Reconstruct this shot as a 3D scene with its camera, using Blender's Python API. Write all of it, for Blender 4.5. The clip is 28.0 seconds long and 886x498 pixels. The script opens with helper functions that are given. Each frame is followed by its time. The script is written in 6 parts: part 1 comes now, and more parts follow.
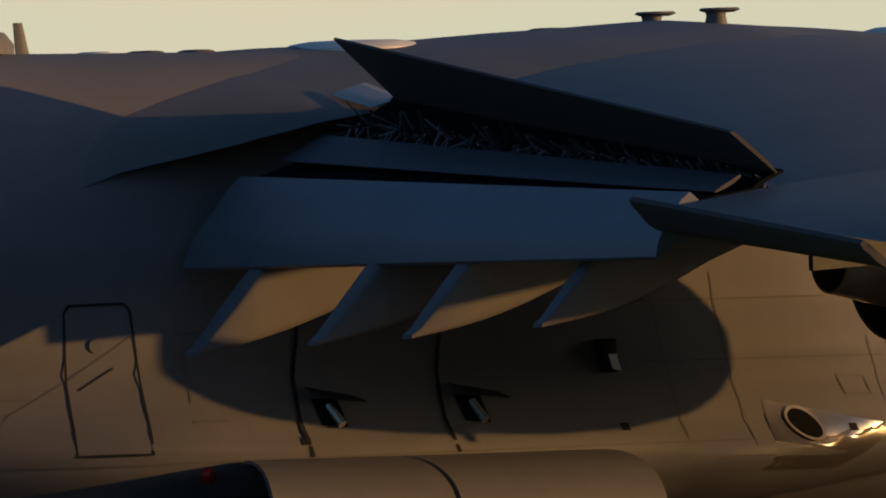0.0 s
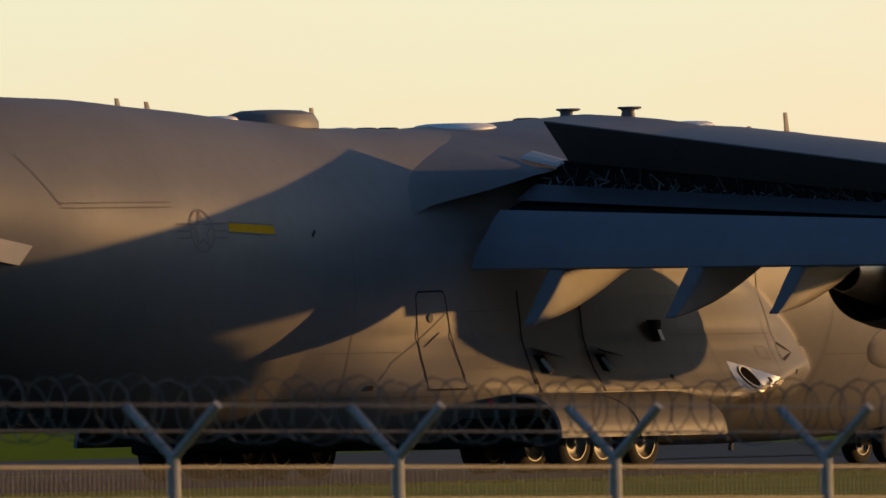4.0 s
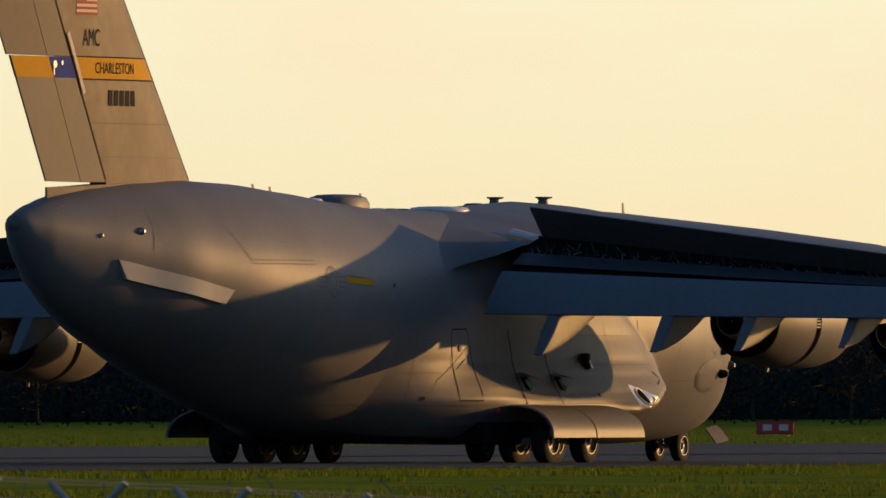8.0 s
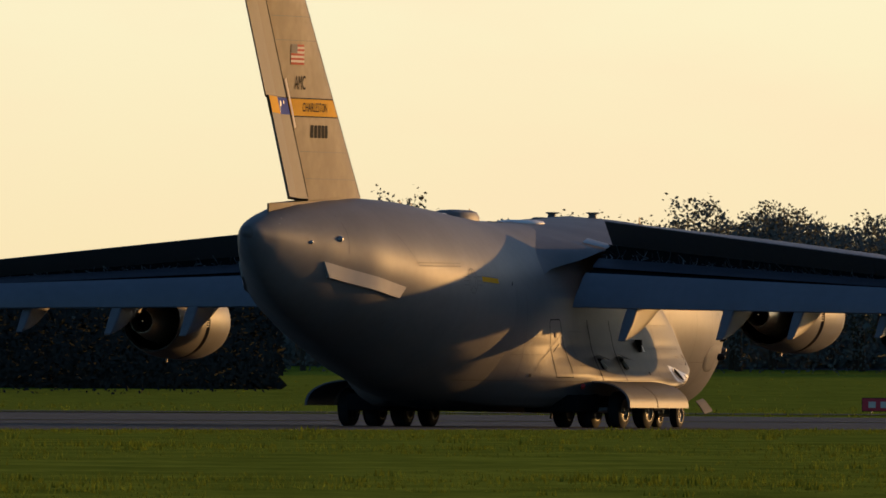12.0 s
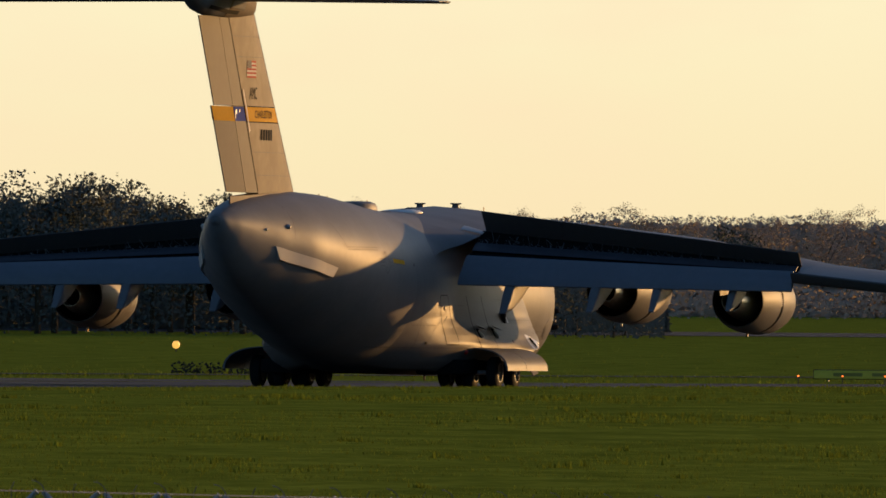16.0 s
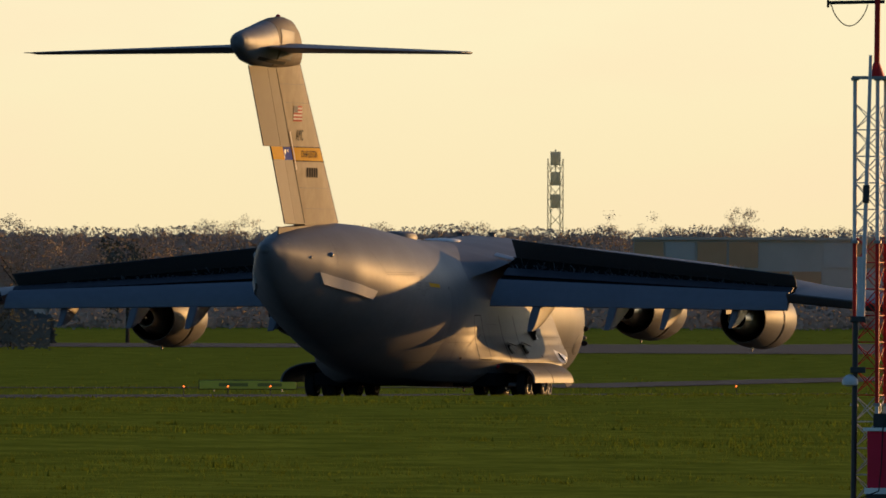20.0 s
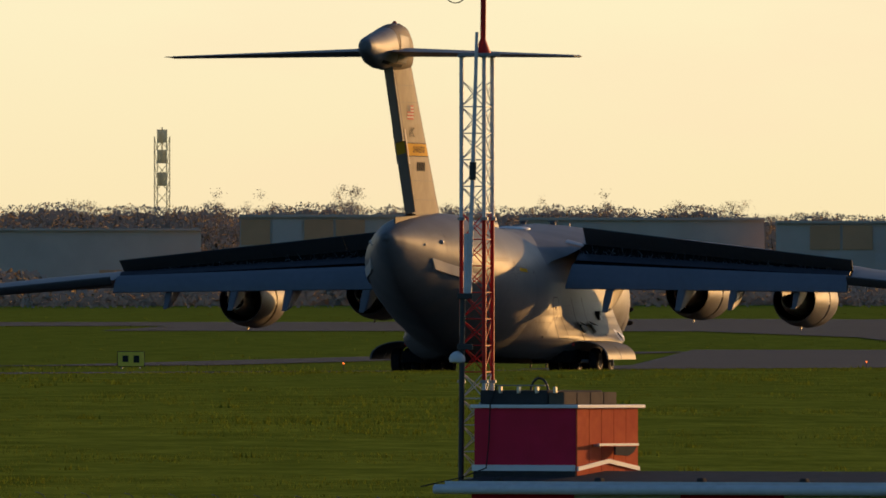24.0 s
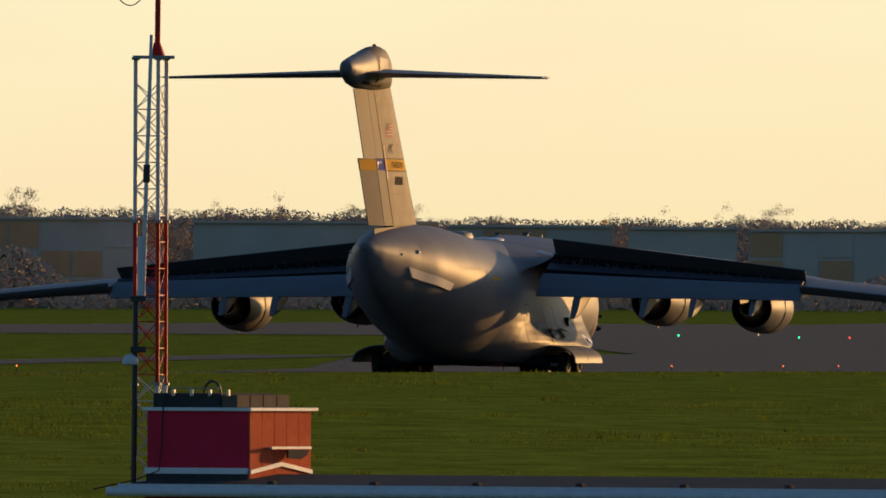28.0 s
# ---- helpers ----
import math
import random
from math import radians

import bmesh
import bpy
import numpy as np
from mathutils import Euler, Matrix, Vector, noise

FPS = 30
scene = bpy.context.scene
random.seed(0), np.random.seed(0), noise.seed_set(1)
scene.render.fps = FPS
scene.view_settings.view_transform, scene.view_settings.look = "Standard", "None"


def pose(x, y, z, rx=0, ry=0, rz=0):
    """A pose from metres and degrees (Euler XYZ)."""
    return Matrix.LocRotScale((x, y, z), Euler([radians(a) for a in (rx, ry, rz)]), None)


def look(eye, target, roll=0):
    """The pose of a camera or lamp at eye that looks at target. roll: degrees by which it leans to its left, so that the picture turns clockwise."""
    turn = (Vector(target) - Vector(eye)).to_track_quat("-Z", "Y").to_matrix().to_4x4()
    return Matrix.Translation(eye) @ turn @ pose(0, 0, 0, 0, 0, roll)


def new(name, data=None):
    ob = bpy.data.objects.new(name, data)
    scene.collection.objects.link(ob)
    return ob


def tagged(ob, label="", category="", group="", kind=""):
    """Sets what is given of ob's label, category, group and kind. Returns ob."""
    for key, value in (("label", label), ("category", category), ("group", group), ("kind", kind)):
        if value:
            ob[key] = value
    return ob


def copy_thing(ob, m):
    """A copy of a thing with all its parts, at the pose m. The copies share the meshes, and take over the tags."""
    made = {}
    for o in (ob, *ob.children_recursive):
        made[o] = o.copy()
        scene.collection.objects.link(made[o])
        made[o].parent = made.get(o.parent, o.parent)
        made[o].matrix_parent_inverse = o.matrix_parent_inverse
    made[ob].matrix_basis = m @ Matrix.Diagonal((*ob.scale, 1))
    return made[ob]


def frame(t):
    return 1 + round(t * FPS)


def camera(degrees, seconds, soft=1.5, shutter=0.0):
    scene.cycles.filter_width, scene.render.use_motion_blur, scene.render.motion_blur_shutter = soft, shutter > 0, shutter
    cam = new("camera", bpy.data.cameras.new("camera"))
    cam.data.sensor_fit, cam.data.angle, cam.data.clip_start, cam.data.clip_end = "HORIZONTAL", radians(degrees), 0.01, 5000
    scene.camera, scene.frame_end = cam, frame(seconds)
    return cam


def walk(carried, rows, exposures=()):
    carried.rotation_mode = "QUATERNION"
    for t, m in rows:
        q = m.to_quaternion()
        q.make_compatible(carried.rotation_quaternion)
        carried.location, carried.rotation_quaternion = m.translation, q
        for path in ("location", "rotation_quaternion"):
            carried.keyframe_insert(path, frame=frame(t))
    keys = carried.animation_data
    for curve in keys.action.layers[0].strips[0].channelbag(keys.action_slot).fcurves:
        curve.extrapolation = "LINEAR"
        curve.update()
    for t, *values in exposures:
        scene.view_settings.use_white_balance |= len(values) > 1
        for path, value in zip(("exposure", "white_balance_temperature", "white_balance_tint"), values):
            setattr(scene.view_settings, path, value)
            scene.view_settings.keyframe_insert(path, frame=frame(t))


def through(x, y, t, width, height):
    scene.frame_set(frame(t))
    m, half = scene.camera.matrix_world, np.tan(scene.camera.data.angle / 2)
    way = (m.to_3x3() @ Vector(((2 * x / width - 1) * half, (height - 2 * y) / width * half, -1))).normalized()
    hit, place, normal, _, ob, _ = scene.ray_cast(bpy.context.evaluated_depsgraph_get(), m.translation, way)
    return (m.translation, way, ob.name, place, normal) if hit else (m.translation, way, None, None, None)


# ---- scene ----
CAM_H = 1.44            # lens height above the runway
RUNWAY_Y = 250.2        # centreline, west of the lens; x runs along the runway
cam = camera(2.280, 28.0, soft=1.5)
# seconds, turn from the runway, tilt, lean, stops
PAN = [
    (0.0, 57.159, 0.5628, 1.968),
    (0.5, 52.697, 0.5535, 1.555),
    (1.0, 48.815, 0.5470, 1.631),
    (1.5, 45.446, 0.5386, 1.782),
    (2.0, 42.497, 0.5214, 1.624),
    (2.5, 39.894, 0.4921, 1.655),
    (3.0, 37.598, 0.4580, 1.504),
    (3.5, 35.578, 0.4241, 1.445),
    (5.5, 29.084, 0.4204, 0.320),
    (6.0, 27.805, 0.4437, -0.036),
    (6.5, 26.674, 0.4562, -0.268),
    (7.0, 25.670, 0.4535, -0.392),
    (7.5, 24.762, 0.4395, -0.201),
    (8.0, 23.925, 0.4186, 0.066),
    (8.5, 23.145, 0.3924, -0.295),
    (9.0, 22.427, 0.3680, 0.231),
    (9.5, 21.771, 0.3498, -0.403),
    (10.0, 21.177, 0.3479, -0.088),
    (10.5, 20.635, 0.3573, -0.310),
    (11.0, 20.118, 0.3664, -0.294),
    (11.5, 19.632, 0.3652, -0.348),
    (13.5, 17.929, 0.2795, -0.428),
    (14.0, 17.525, 0.2670, -0.251),
    (14.5, 17.149, 0.2691, -0.317),
    (15.0, 16.776, 0.2724, -0.497),
    (15.5, 16.447, 0.2722, -0.205),
    (16.0, 16.172, 0.2656, -0.475),
    (16.5, 15.945, 0.2681, -0.430),
    (17.0, 15.770, 0.2723, -0.515),
    (17.5, 15.599, 0.2831, -0.561),
    (18.0, 15.420, 0.2908, -0.634),
    (18.5, 15.223, 0.2937, -0.755),
    (19.0, 15.014, 0.3009, -0.423),
    (19.5, 14.810, 0.3021, -0.306),
    (20.0, 14.589, 0.3019, -0.183),
    (20.5, 14.380, 0.2965, -0.118),
    (21.0, 14.193, 0.2833, -0.265),
    (21.5, 14.035, 0.2712, -0.019),
    (23.5, 13.665, 0.2528, -0.037),
    (24.0, 13.577, 0.2458, -0.005),
    (24.5, 13.480, 0.2373, -0.085),
    (25.0, 13.361, 0.2277, -0.248),
    (25.5, 13.229, 0.2230, -0.330),
    (26.0, 13.099, 0.2240, -0.177),
    (26.5, 12.986, 0.2302, -0.099),
    (27.0, 12.899, 0.2389, -0.213),
    (27.5, 12.816, 0.2497, -0.217),
    (28.0, 12.737, 0.2558, -0.244),
]


def aim(turn, tilt, lean):
    a, b = radians(turn), radians(tilt)
    eye = Vector((0, 0, CAM_H))
    return look(eye, eye + Vector((math.cos(a) * math.cos(b), math.sin(a) * math.cos(b), math.sin(b))) * 100, -lean)


walk(cam, [(t, aim(a, b, c)) for t, a, b, c in PAN], [(0.0, 0.15), (2.0, 0.4), (5.5, 0.5), (28.0, 0.5)])

cam.data.dof.use_dof, cam.data.dof.focus_distance, cam.data.dof.aperture_fstop = True, 560.0, 24.0

# ---- light: a low sun ahead of the aircraft, on its right ----
SUN_TURN, SUN_UP = -30.5, 6.3
world = bpy.data.worlds.new("evening_sky")
scene.world = world
world.use_nodes = True
nt = world.node_tree
sky = nt.nodes.new("ShaderNodeTexSky")
sky.sky_type, sky.sun_disc = "NISHITA", False
sky.sun_elevation, sky.sun_rotation = radians(SUN_UP), radians(90 - SUN_TURN)
sky.air_density, sky.dust_density, sky.ozone_density = 0.8, 1.7, 3.2
nt.nodes["Background"].inputs["Strength"].default_value = 0.12
nt.links.new(sky.outputs["Color"], nt.nodes["Background"].inputs["Color"])
lamp = bpy.data.lights.new("sun", "SUN")
lamp.energy, lamp.angle, lamp.color = 2.9, radians(0.6), (1.0, 0.52, 0.165)
sun = new("sun", lamp)
sa, se = radians(SUN_TURN), radians(SUN_UP)
sun.matrix_world = look(Vector((math.cos(sa) * math.cos(se), math.sin(sa) * math.cos(se), math.sin(se))) * 300, (0, 0, 0))


# ---- materials ----
def material(name, colour, rough=0.6, metal=0.0, grain=0.0, scale=4.0, stain=0.0, stain_scale=0.6, bump=0.0, second=None, emit=0.0, gloss=0.5, through=0.0, island=0.0, stretch=None, relief=0.02):
    m = bpy.data.materials.new(name)
    m.use_nodes = True
    n, l = m.node_tree.nodes, m.node_tree.links
    b = n["Principled BSDF"]
    b.inputs["Roughness"].default_value = rough
    b.inputs["Metallic"].default_value = metal
    b.inputs["Specular IOR Level"].default_value = gloss
    base = n.new("ShaderNodeRGB")
    base.outputs[0].default_value = (*colour, 1)
    out = base.outputs[0]
    tc = n.new("ShaderNodeTexCoord")
    place = tc.outputs["Object"]
    if stretch:
        mp = n.new("ShaderNodeMapping")
        mp.inputs["Scale"].default_value = stretch
        l.new(place, mp.inputs["Vector"])
        place = mp.outputs[0]
    other = second or tuple(c * 0.6 for c in colour)
    for amount, sc, detail in ((stain, stain_scale, 6.0), (grain, scale, 4.0)):
        if amount:
            nz = n.new("ShaderNodeTexNoise")
            nz.inputs["Scale"].default_value, nz.inputs["Detail"].default_value = sc, detail
            l.new(place, nz.inputs["Vector"])
            ramp = n.new("ShaderNodeMapRange")
            ramp.inputs[1].default_value, ramp.inputs[2].default_value = 0.35, 0.7
            ramp.inputs[4].default_value = amount
            l.new(nz.outputs["Fac"], ramp.inputs[0])
            mix = n.new("ShaderNodeMixRGB")
            mix.inputs[2].default_value = (*other, 1)
            l.new(ramp.outputs[0], mix.inputs[0])
            l.new(out, mix.inputs[1])
            out = mix.outputs[0]
            if bump and sc == scale:
                bp = n.new("ShaderNodeBump")
                bp.inputs["Strength"].default_value, bp.inputs["Distance"].default_value = bump, relief
                l.new(nz.outputs["Fac"], bp.inputs["Height"])
                l.new(bp.outputs[0], b.inputs["Normal"])
    if island:
        geo, im = n.new("ShaderNodeNewGeometry"), n.new("ShaderNodeMixRGB")
        im.inputs[2].default_value = (*(c * island for c in colour), 1)
        l.new(geo.outputs["Random Per Island"], im.inputs[0])
        l.new(out, im.inputs[1])
        out = im.outputs[0]
    l.new(out, b.inputs["Base Color"])
    if through:
        tl, mx = n.new("ShaderNodeBsdfTranslucent"), n.new("ShaderNodeMixShader")
        mx.inputs[0].default_value = through
        l.new(out, tl.inputs[0])
        l.new(b.outputs[0], mx.inputs[1])
        l.new(tl.outputs[0], mx.inputs[2])
        l.new(mx.outputs[0], n["Material Output"].inputs[0])
    if emit:
        l.new(out, b.inputs["Emission Color"])
        b.inputs["Emission Strength"].default_value = emit
    return m


PAINT = material("grey_paint", (0.165, 0.16, 0.158), 0.5, 0.0, 0.3, 3.0, 0.45, 0.35, 0.05, (0.12, 0.115, 0.112), gloss=0.12)
PANELLINE = material("panel_line", (0.115, 0.112, 0.107), 0.7, gloss=0.1)
FINPAINT = material("weathered_grey_paint", (0.215, 0.172, 0.122), 0.6, 0.0, 0.5, 2.5, 0.8, 0.45, 0.05, (0.13, 0.10, 0.068), gloss=0.08)
RUDDERPAINT = material("rudder_paint", (0.165, 0.145, 0.118), 0.6, 0.0, 0.3, 2.5, 0.4, 0.45, 0.03, (0.13, 0.112, 0.09), gloss=0.08)
# Blue cast of the sky on the flaps is mixed into this grey.
FLAPPAINT = material("sky_tinted_flap_paint", (0.155, 0.165, 0.185), 0.42, 0.0, 0.3, 3.0, 0.35, 0.5, 0.03, (0.11, 0.118, 0.13), gloss=0.3)
VANEPAINT = material("vane_paint", (0.06, 0.06, 0.07), 0.5, 0.0, 0.4, 3.0, gloss=0.2)
# Grey darkened for the shade on spoilers, outer aileron and nose gear door.
SHADEPAINT = material("shade_darkened_paint", (0.085, 0.08, 0.08), 0.75, 0.0, 0.4, 5.0, 0.3, 0.8, 0.1, (0.11, 0.10, 0.09), gloss=0.12)
TYRE = material("tyre_rubber", (0.02, 0.02, 0.02), 0.85, 0.0, 0.3, 9.0, gloss=0.15)
HUB = material("wheel_hub", (0.12, 0.115, 0.11), 0.5, 0.4, 0.4, 8.0)
METAL = material("bare_metal", (0.62, 0.54, 0.42), 0.36, 0.6, 0.35, 4.0, 0.4, 1.5)
GEARSTEEL = material("gear_steel", (0.35, 0.34, 0.33), 0.4, 0.7, 0.3, 6.0)
# Near-black that stands in for shade in coves, ducts, wells, openings and windows.
DARK = material("recess_shade_black", (0.012, 0.012, 0.012), 0.8, gloss=0.0)
SEAM = material("dark_seam", (0.02, 0.019, 0.018), 0.8, gloss=0.1)
YELLOW = material("yellow_paint", (0.56, 0.29, 0.006), 0.7, 0, 0.2, 8.0, gloss=0.05)
BLUE = material("blue_paint", (0.05, 0.075, 0.30), 0.8, 0, 0.2, 8.0, gloss=0.03)
WHITE = material("white_paint", (0.75, 0.74, 0.70), 0.45, 0, 0.25, 3.0, 0.2, 0.8, 0.0, (0.55, 0.52, 0.46))
PALE = material("pale_stripe", (0.6, 0.54, 0.47), 0.7, 0, 0.2, 6.0, gloss=0.1)
FLAGRED = material("faded_red", (0.42, 0.10, 0.07), 0.8, 0, 0.2, 6.0, gloss=0.05)
MARKING = material("dark_marking", (0.03, 0.029, 0.028), 0.8, gloss=0.03)
GREYMARK = material("grey_marking", (0.13, 0.125, 0.12), 0.7, gloss=0.1)
REDLENS = material("red_lens", (0.5, 0.02, 0.015), 0.3)
# Red shifted to crimson: the box front's bluish shade is in the colour.
RUST = material("shade_tinted_red_paint", (0.66, 0.032, 0.07), 0.8, 0, 0.4, 3.0, 0.5, 1.4, 0.1, (0.5, 0.03, 0.05), gloss=0.0)
GALV = material("galvanised_steel", (0.30, 0.30, 0.30), 0.5, 0.4, 0.5, 9.0, 0.4, 2.0, 0.1, (0.2, 0.195, 0.19))
# Orange of the sunlit box end is put into this board colour.
ENDBOARD = material("sunlit_orange_boards", (0.72, 0.15, 0.05), 0.8, 0, 0.5, 6.0, 0.6, 1.8, 0.15, (0.55, 0.075, 0.035), gloss=0.05)
LIDWOOD = material("weathered_brown_board", (0.16, 0.12, 0.08), 0.85, 0, 0.6, 5.0, 0.5, 1.5, 0.2, (0.09, 0.065, 0.045), gloss=0.1)
WIRE = material("razor_wire", (0.12, 0.115, 0.11), 0.5, 0.5, 0.4, 9.0)
MESHSTEEL = material("dull_mesh_steel", (0.06, 0.058, 0.055), 0.6, 0.3, 0.4, 9.0)
REDSTEEL = material("red_mast_paint", (0.55, 0.018, 0.014), 0.5, 0, 0.3, 6.0, gloss=0.2)
WHITESTEEL = material("white_mast_paint", (0.62, 0.60, 0.58), 0.5, 0, 0.3, 6.0)
BLACKTUBE = material("black_tube", (0.02, 0.02, 0.02), 0.5)
ROOFFELT = material("roofing_felt", (0.035, 0.034, 0.033), 0.9, 0, 0.5, 4.0, 0.5, 0.7, 0.3, (0.07, 0.065, 0.06), gloss=0.15)
GRASS = material("grass_ground", (0.205, 0.25, 0.03), 0.9, 0, 0.5, 3.0, 0.7, 0.6, 0.3, (0.068, 0.098, 0.011), gloss=0.0, stretch=(0.2, 1.1, 1.0), relief=0.15)
BLADE = material("grass_blade", (0.16, 0.205, 0.023), 0.8, 0, 0.8, 2.5, 0.9, 0.5, 0.0, (0.062, 0.088, 0.01), gloss=0.0, through=0.45, island=0.6, stretch=(0.4, 0.4, 1.0))
ASPHALT = material("asphalt", (0.034, 0.035, 0.037), 0.75, 0, 0.4, 1.5, 0.5, 0.08, 0.1, (0.046, 0.047, 0.049), gloss=0.05)
LEAF = material("leaf", (0.115, 0.13, 0.118), 0.9, 0, 0.6, 0.5, 0.6, 0.1, 0.0, (0.12, 0.128, 0.105), gloss=0.0, through=0.04)
# Darkened copy of the leaf: shade of the low wood put into the colour.
SHADELEAF = material("shaded_leaf", (0.034, 0.039, 0.036), 0.9, 0, 0.6, 0.3, 0.6, 0.05, 0.0, (0.028, 0.031, 0.028), gloss=0.0, through=0.02)
# Pale warm leaf: distance haze is put into its colour.
FARLEAF = material("haze_pale_leaf", (0.42, 0.35, 0.28), 0.9, 0, 0.5, 0.2, 0.6, 0.03, 0.0, (0.36, 0.29, 0.22), gloss=0.0, through=0.06)
BARK = material("bark", (0.06, 0.045, 0.03), 0.9, 0, 0.5, 6.0, gloss=0.15)
# Hall colours are raised and warmed to stand in for distance haze.
HALLGREY = material("haze_warmed_cladding", (0.58, 0.47, 0.38), 0.8, 0, 0.3, 0.3, 0.3, 0.05, gloss=0.0)
HALLOCHRE = material("ochre_panel", (0.62, 0.33, 0.17), 0.8, 0, 0.3, 0.3, gloss=0.0)
HALLPALE = material("pale_panel", (0.55, 0.46, 0.39), 0.8, 0, 0.3, 0.3, gloss=0.0)
SHEDWHITE = material("off_white_panel", (0.72, 0.66, 0.58), 0.8, 0, 0.3, 0.8, 0.3, 0.4, gloss=0.0)
# White of the shelter stripes, dulled to imitate haze.
STRIPEPALE = material("haze_dulled_stripe", (0.42, 0.37, 0.34), 0.8, 0, 0.3, 0.6, gloss=0.0)
# Very pale and translucent: haze before the far towers is put into it.
HAZETOWER = material("haze_pale_tower", (0.95, 0.85, 0.68), 0.9, 0, 0.3, 0.2, gloss=0.0, through=0.95)
STRAKE = material("pale_grey_paint", (0.46, 0.44, 0.41), 0.5, 0, 0.3, 3.0, 0.4, 0.6, 0.0, (0.34, 0.32, 0.30))
SIGNRED = material("red_sign_face", (0.55, 0.02, 0.04), 0.5, 0, 0.2, 2.0)
SIGNYELLOW = material("yellow_sign_face", (0.80, 0.58, 0.05), 0.5, 0, 0.2, 2.0)
LAMPORANGE = material("orange_light", (1.0, 0.16, 0.02), 0.4, emit=2.1)
LAMPGREEN = material("green_light", (0.02, 1.0, 0.35), 0.4, emit=1.8)
LAMPRED = material("red_light", (1.0, 0.05, 0.03), 0.4, emit=1.4)
LAMPWARM = material("warm_light", (1.0, 0.85, 0.6), 0.4, emit=5.6)
GLOWYELLOW = material("yellow_glow", (1.0, 0.52, 0.10), 0.4, emit=0.7)
SIGNDARK = material("dull_sign_figures", (0.30, 0.22, 0.03), 0.6)
BRIGHTMETAL = material("polished_metal", (0.55, 0.48, 0.38), 0.34, 0.9, 0.5, 5.0, 0.5, 1.5, 0.2)

# sky behind everything: a plain glowing backdrop of evening haze
SKYHAZE = bpy.data.materials.new("sky_haze")
SKYHAZE.use_nodes = True
sn, sl = SKYHAZE.node_tree.nodes, SKYHAZE.node_tree.links
sn.clear()
s_out, s_em, s_tc = sn.new("ShaderNodeOutputMaterial"), sn.new("ShaderNodeEmission"), sn.new("ShaderNodeTexCoord")
s_sep = sn.new("ShaderNodeSeparateXYZ")
sl.new(s_tc.outputs["UV"], s_sep.inputs[0])
s_ramp = sn.new("ShaderNodeValToRGB")
s_ramp.color_ramp.elements[0].color = (1.03, 0.885, 0.55, 1)
s_ramp.color_ramp.elements[1].color = (0.84, 0.81, 0.59, 1)
s_ramp.color_ramp.elements[0].position, s_ramp.color_ramp.elements[1].position = 0.15, 0.62
s_mid = s_ramp.color_ramp.elements.new(0.32)
s_mid.color = (0.985, 0.895, 0.595, 1)
sl.new(s_sep.outputs["X"], s_ramp.inputs[0])
s_low = sn.new("ShaderNodeMapRange")
s_low.inputs[1].default_value, s_low.inputs[2].default_value, s_low.inputs[3].default_value, s_low.inputs[4].default_value = 0.08, 0.3, 0.55, 0.0
sl.new(s_sep.outputs["Y"], s_low.inputs[0])
s_warm = sn.new("ShaderNodeMixRGB")
s_warm.inputs[2].default_value = (0.93, 0.70, 0.36, 1)
sl.new(s_low.outputs[0], s_warm.inputs[0])
sl.new(s_ramp.outputs[0], s_warm.inputs[1])
s_map, s_nz, s_mr, s_cl = sn.new("ShaderNodeMapping"), sn.new("ShaderNodeTexNoise"), sn.new("ShaderNodeMapRange"), sn.new("ShaderNodeMixRGB")
s_map.inputs["Scale"].default_value = (75, 9, 1)
s_nz.inputs["Scale"].default_value, s_nz.inputs["Detail"].default_value = 1.0, 5.0
sl.new(s_tc.outputs["UV"], s_map.inputs[0])
sl.new(s_map.outputs[0], s_nz.inputs["Vector"])
s_mr.inputs[1].default_value, s_mr.inputs[2].default_value, s_mr.inputs[4].default_value = 0.45, 0.75, 0.5
sl.new(s_nz.outputs["Fac"], s_mr.inputs[0])
s_cl.inputs[2].default_value = (1.0, 0.76, 0.50, 1)
sl.new(s_mr.outputs[0], s_cl.inputs[0])
sl.new(s_warm.outputs[0], s_cl.inputs[1])
sl.new(s_cl.outputs[0], s_em.inputs[0])
s_em.inputs[1].default_value = 0.71
sl.new(s_em.outputs[0], s_out.inputs[0])


# ---- mesh helpers ----
def finish(name, bm, mat, parent=None, smooth=True, label=""):
    bmesh.ops.recalc_face_normals(bm, faces=bm.faces)
    me = bpy.data.meshes.new(name)
    bm.to_mesh(me)
    bm.free()
    if smooth:
        me.polygons.foreach_set("use_smooth", [True] * len(me.polygons))
        me.set_sharp_from_angle(angle=radians(38))
    me.materials.append(mat)
    ob = new(name, me)
    if parent:
        ob.parent = parent
    return tagged(ob, label) if label else ob


def loft(rings, cap=True, closed=True, bm=None):
    bm = bm or bmesh.new()
    vs = [[bm.verts.new(p) for p in r] for r in rings]
    n = len(rings[0])
    for a, b in zip(vs, vs[1:]):
        for i in range(n if closed else n - 1):
            j = (i + 1) % n
            bm.faces.new((a[i], a[j], b[j], b[i]))
    if cap:
        for r in (vs[0], vs[-1]):
            bm.faces.new(r)
    return bm


def box_bm(x0, x1, y0, y1, z0, z1, bm=None, bevel=0.0):
    own = bm is None
    bm = bm or bmesh.new()
    r = bmesh.ops.create_cube(bm, size=1, matrix=Matrix.Translation(((x0 + x1) / 2, (y0 + y1) / 2, (z0 + z1) / 2)) @ Matrix.Diagonal((x1 - x0, y1 - y0, z1 - z0, 1)))
    if bevel:
        bmesh.ops.bevel(bm, geom=list({e for v in r["verts"] for e in v.link_edges}), offset=bevel, segments=2, affect="EDGES", profile=0.5)
    return bm


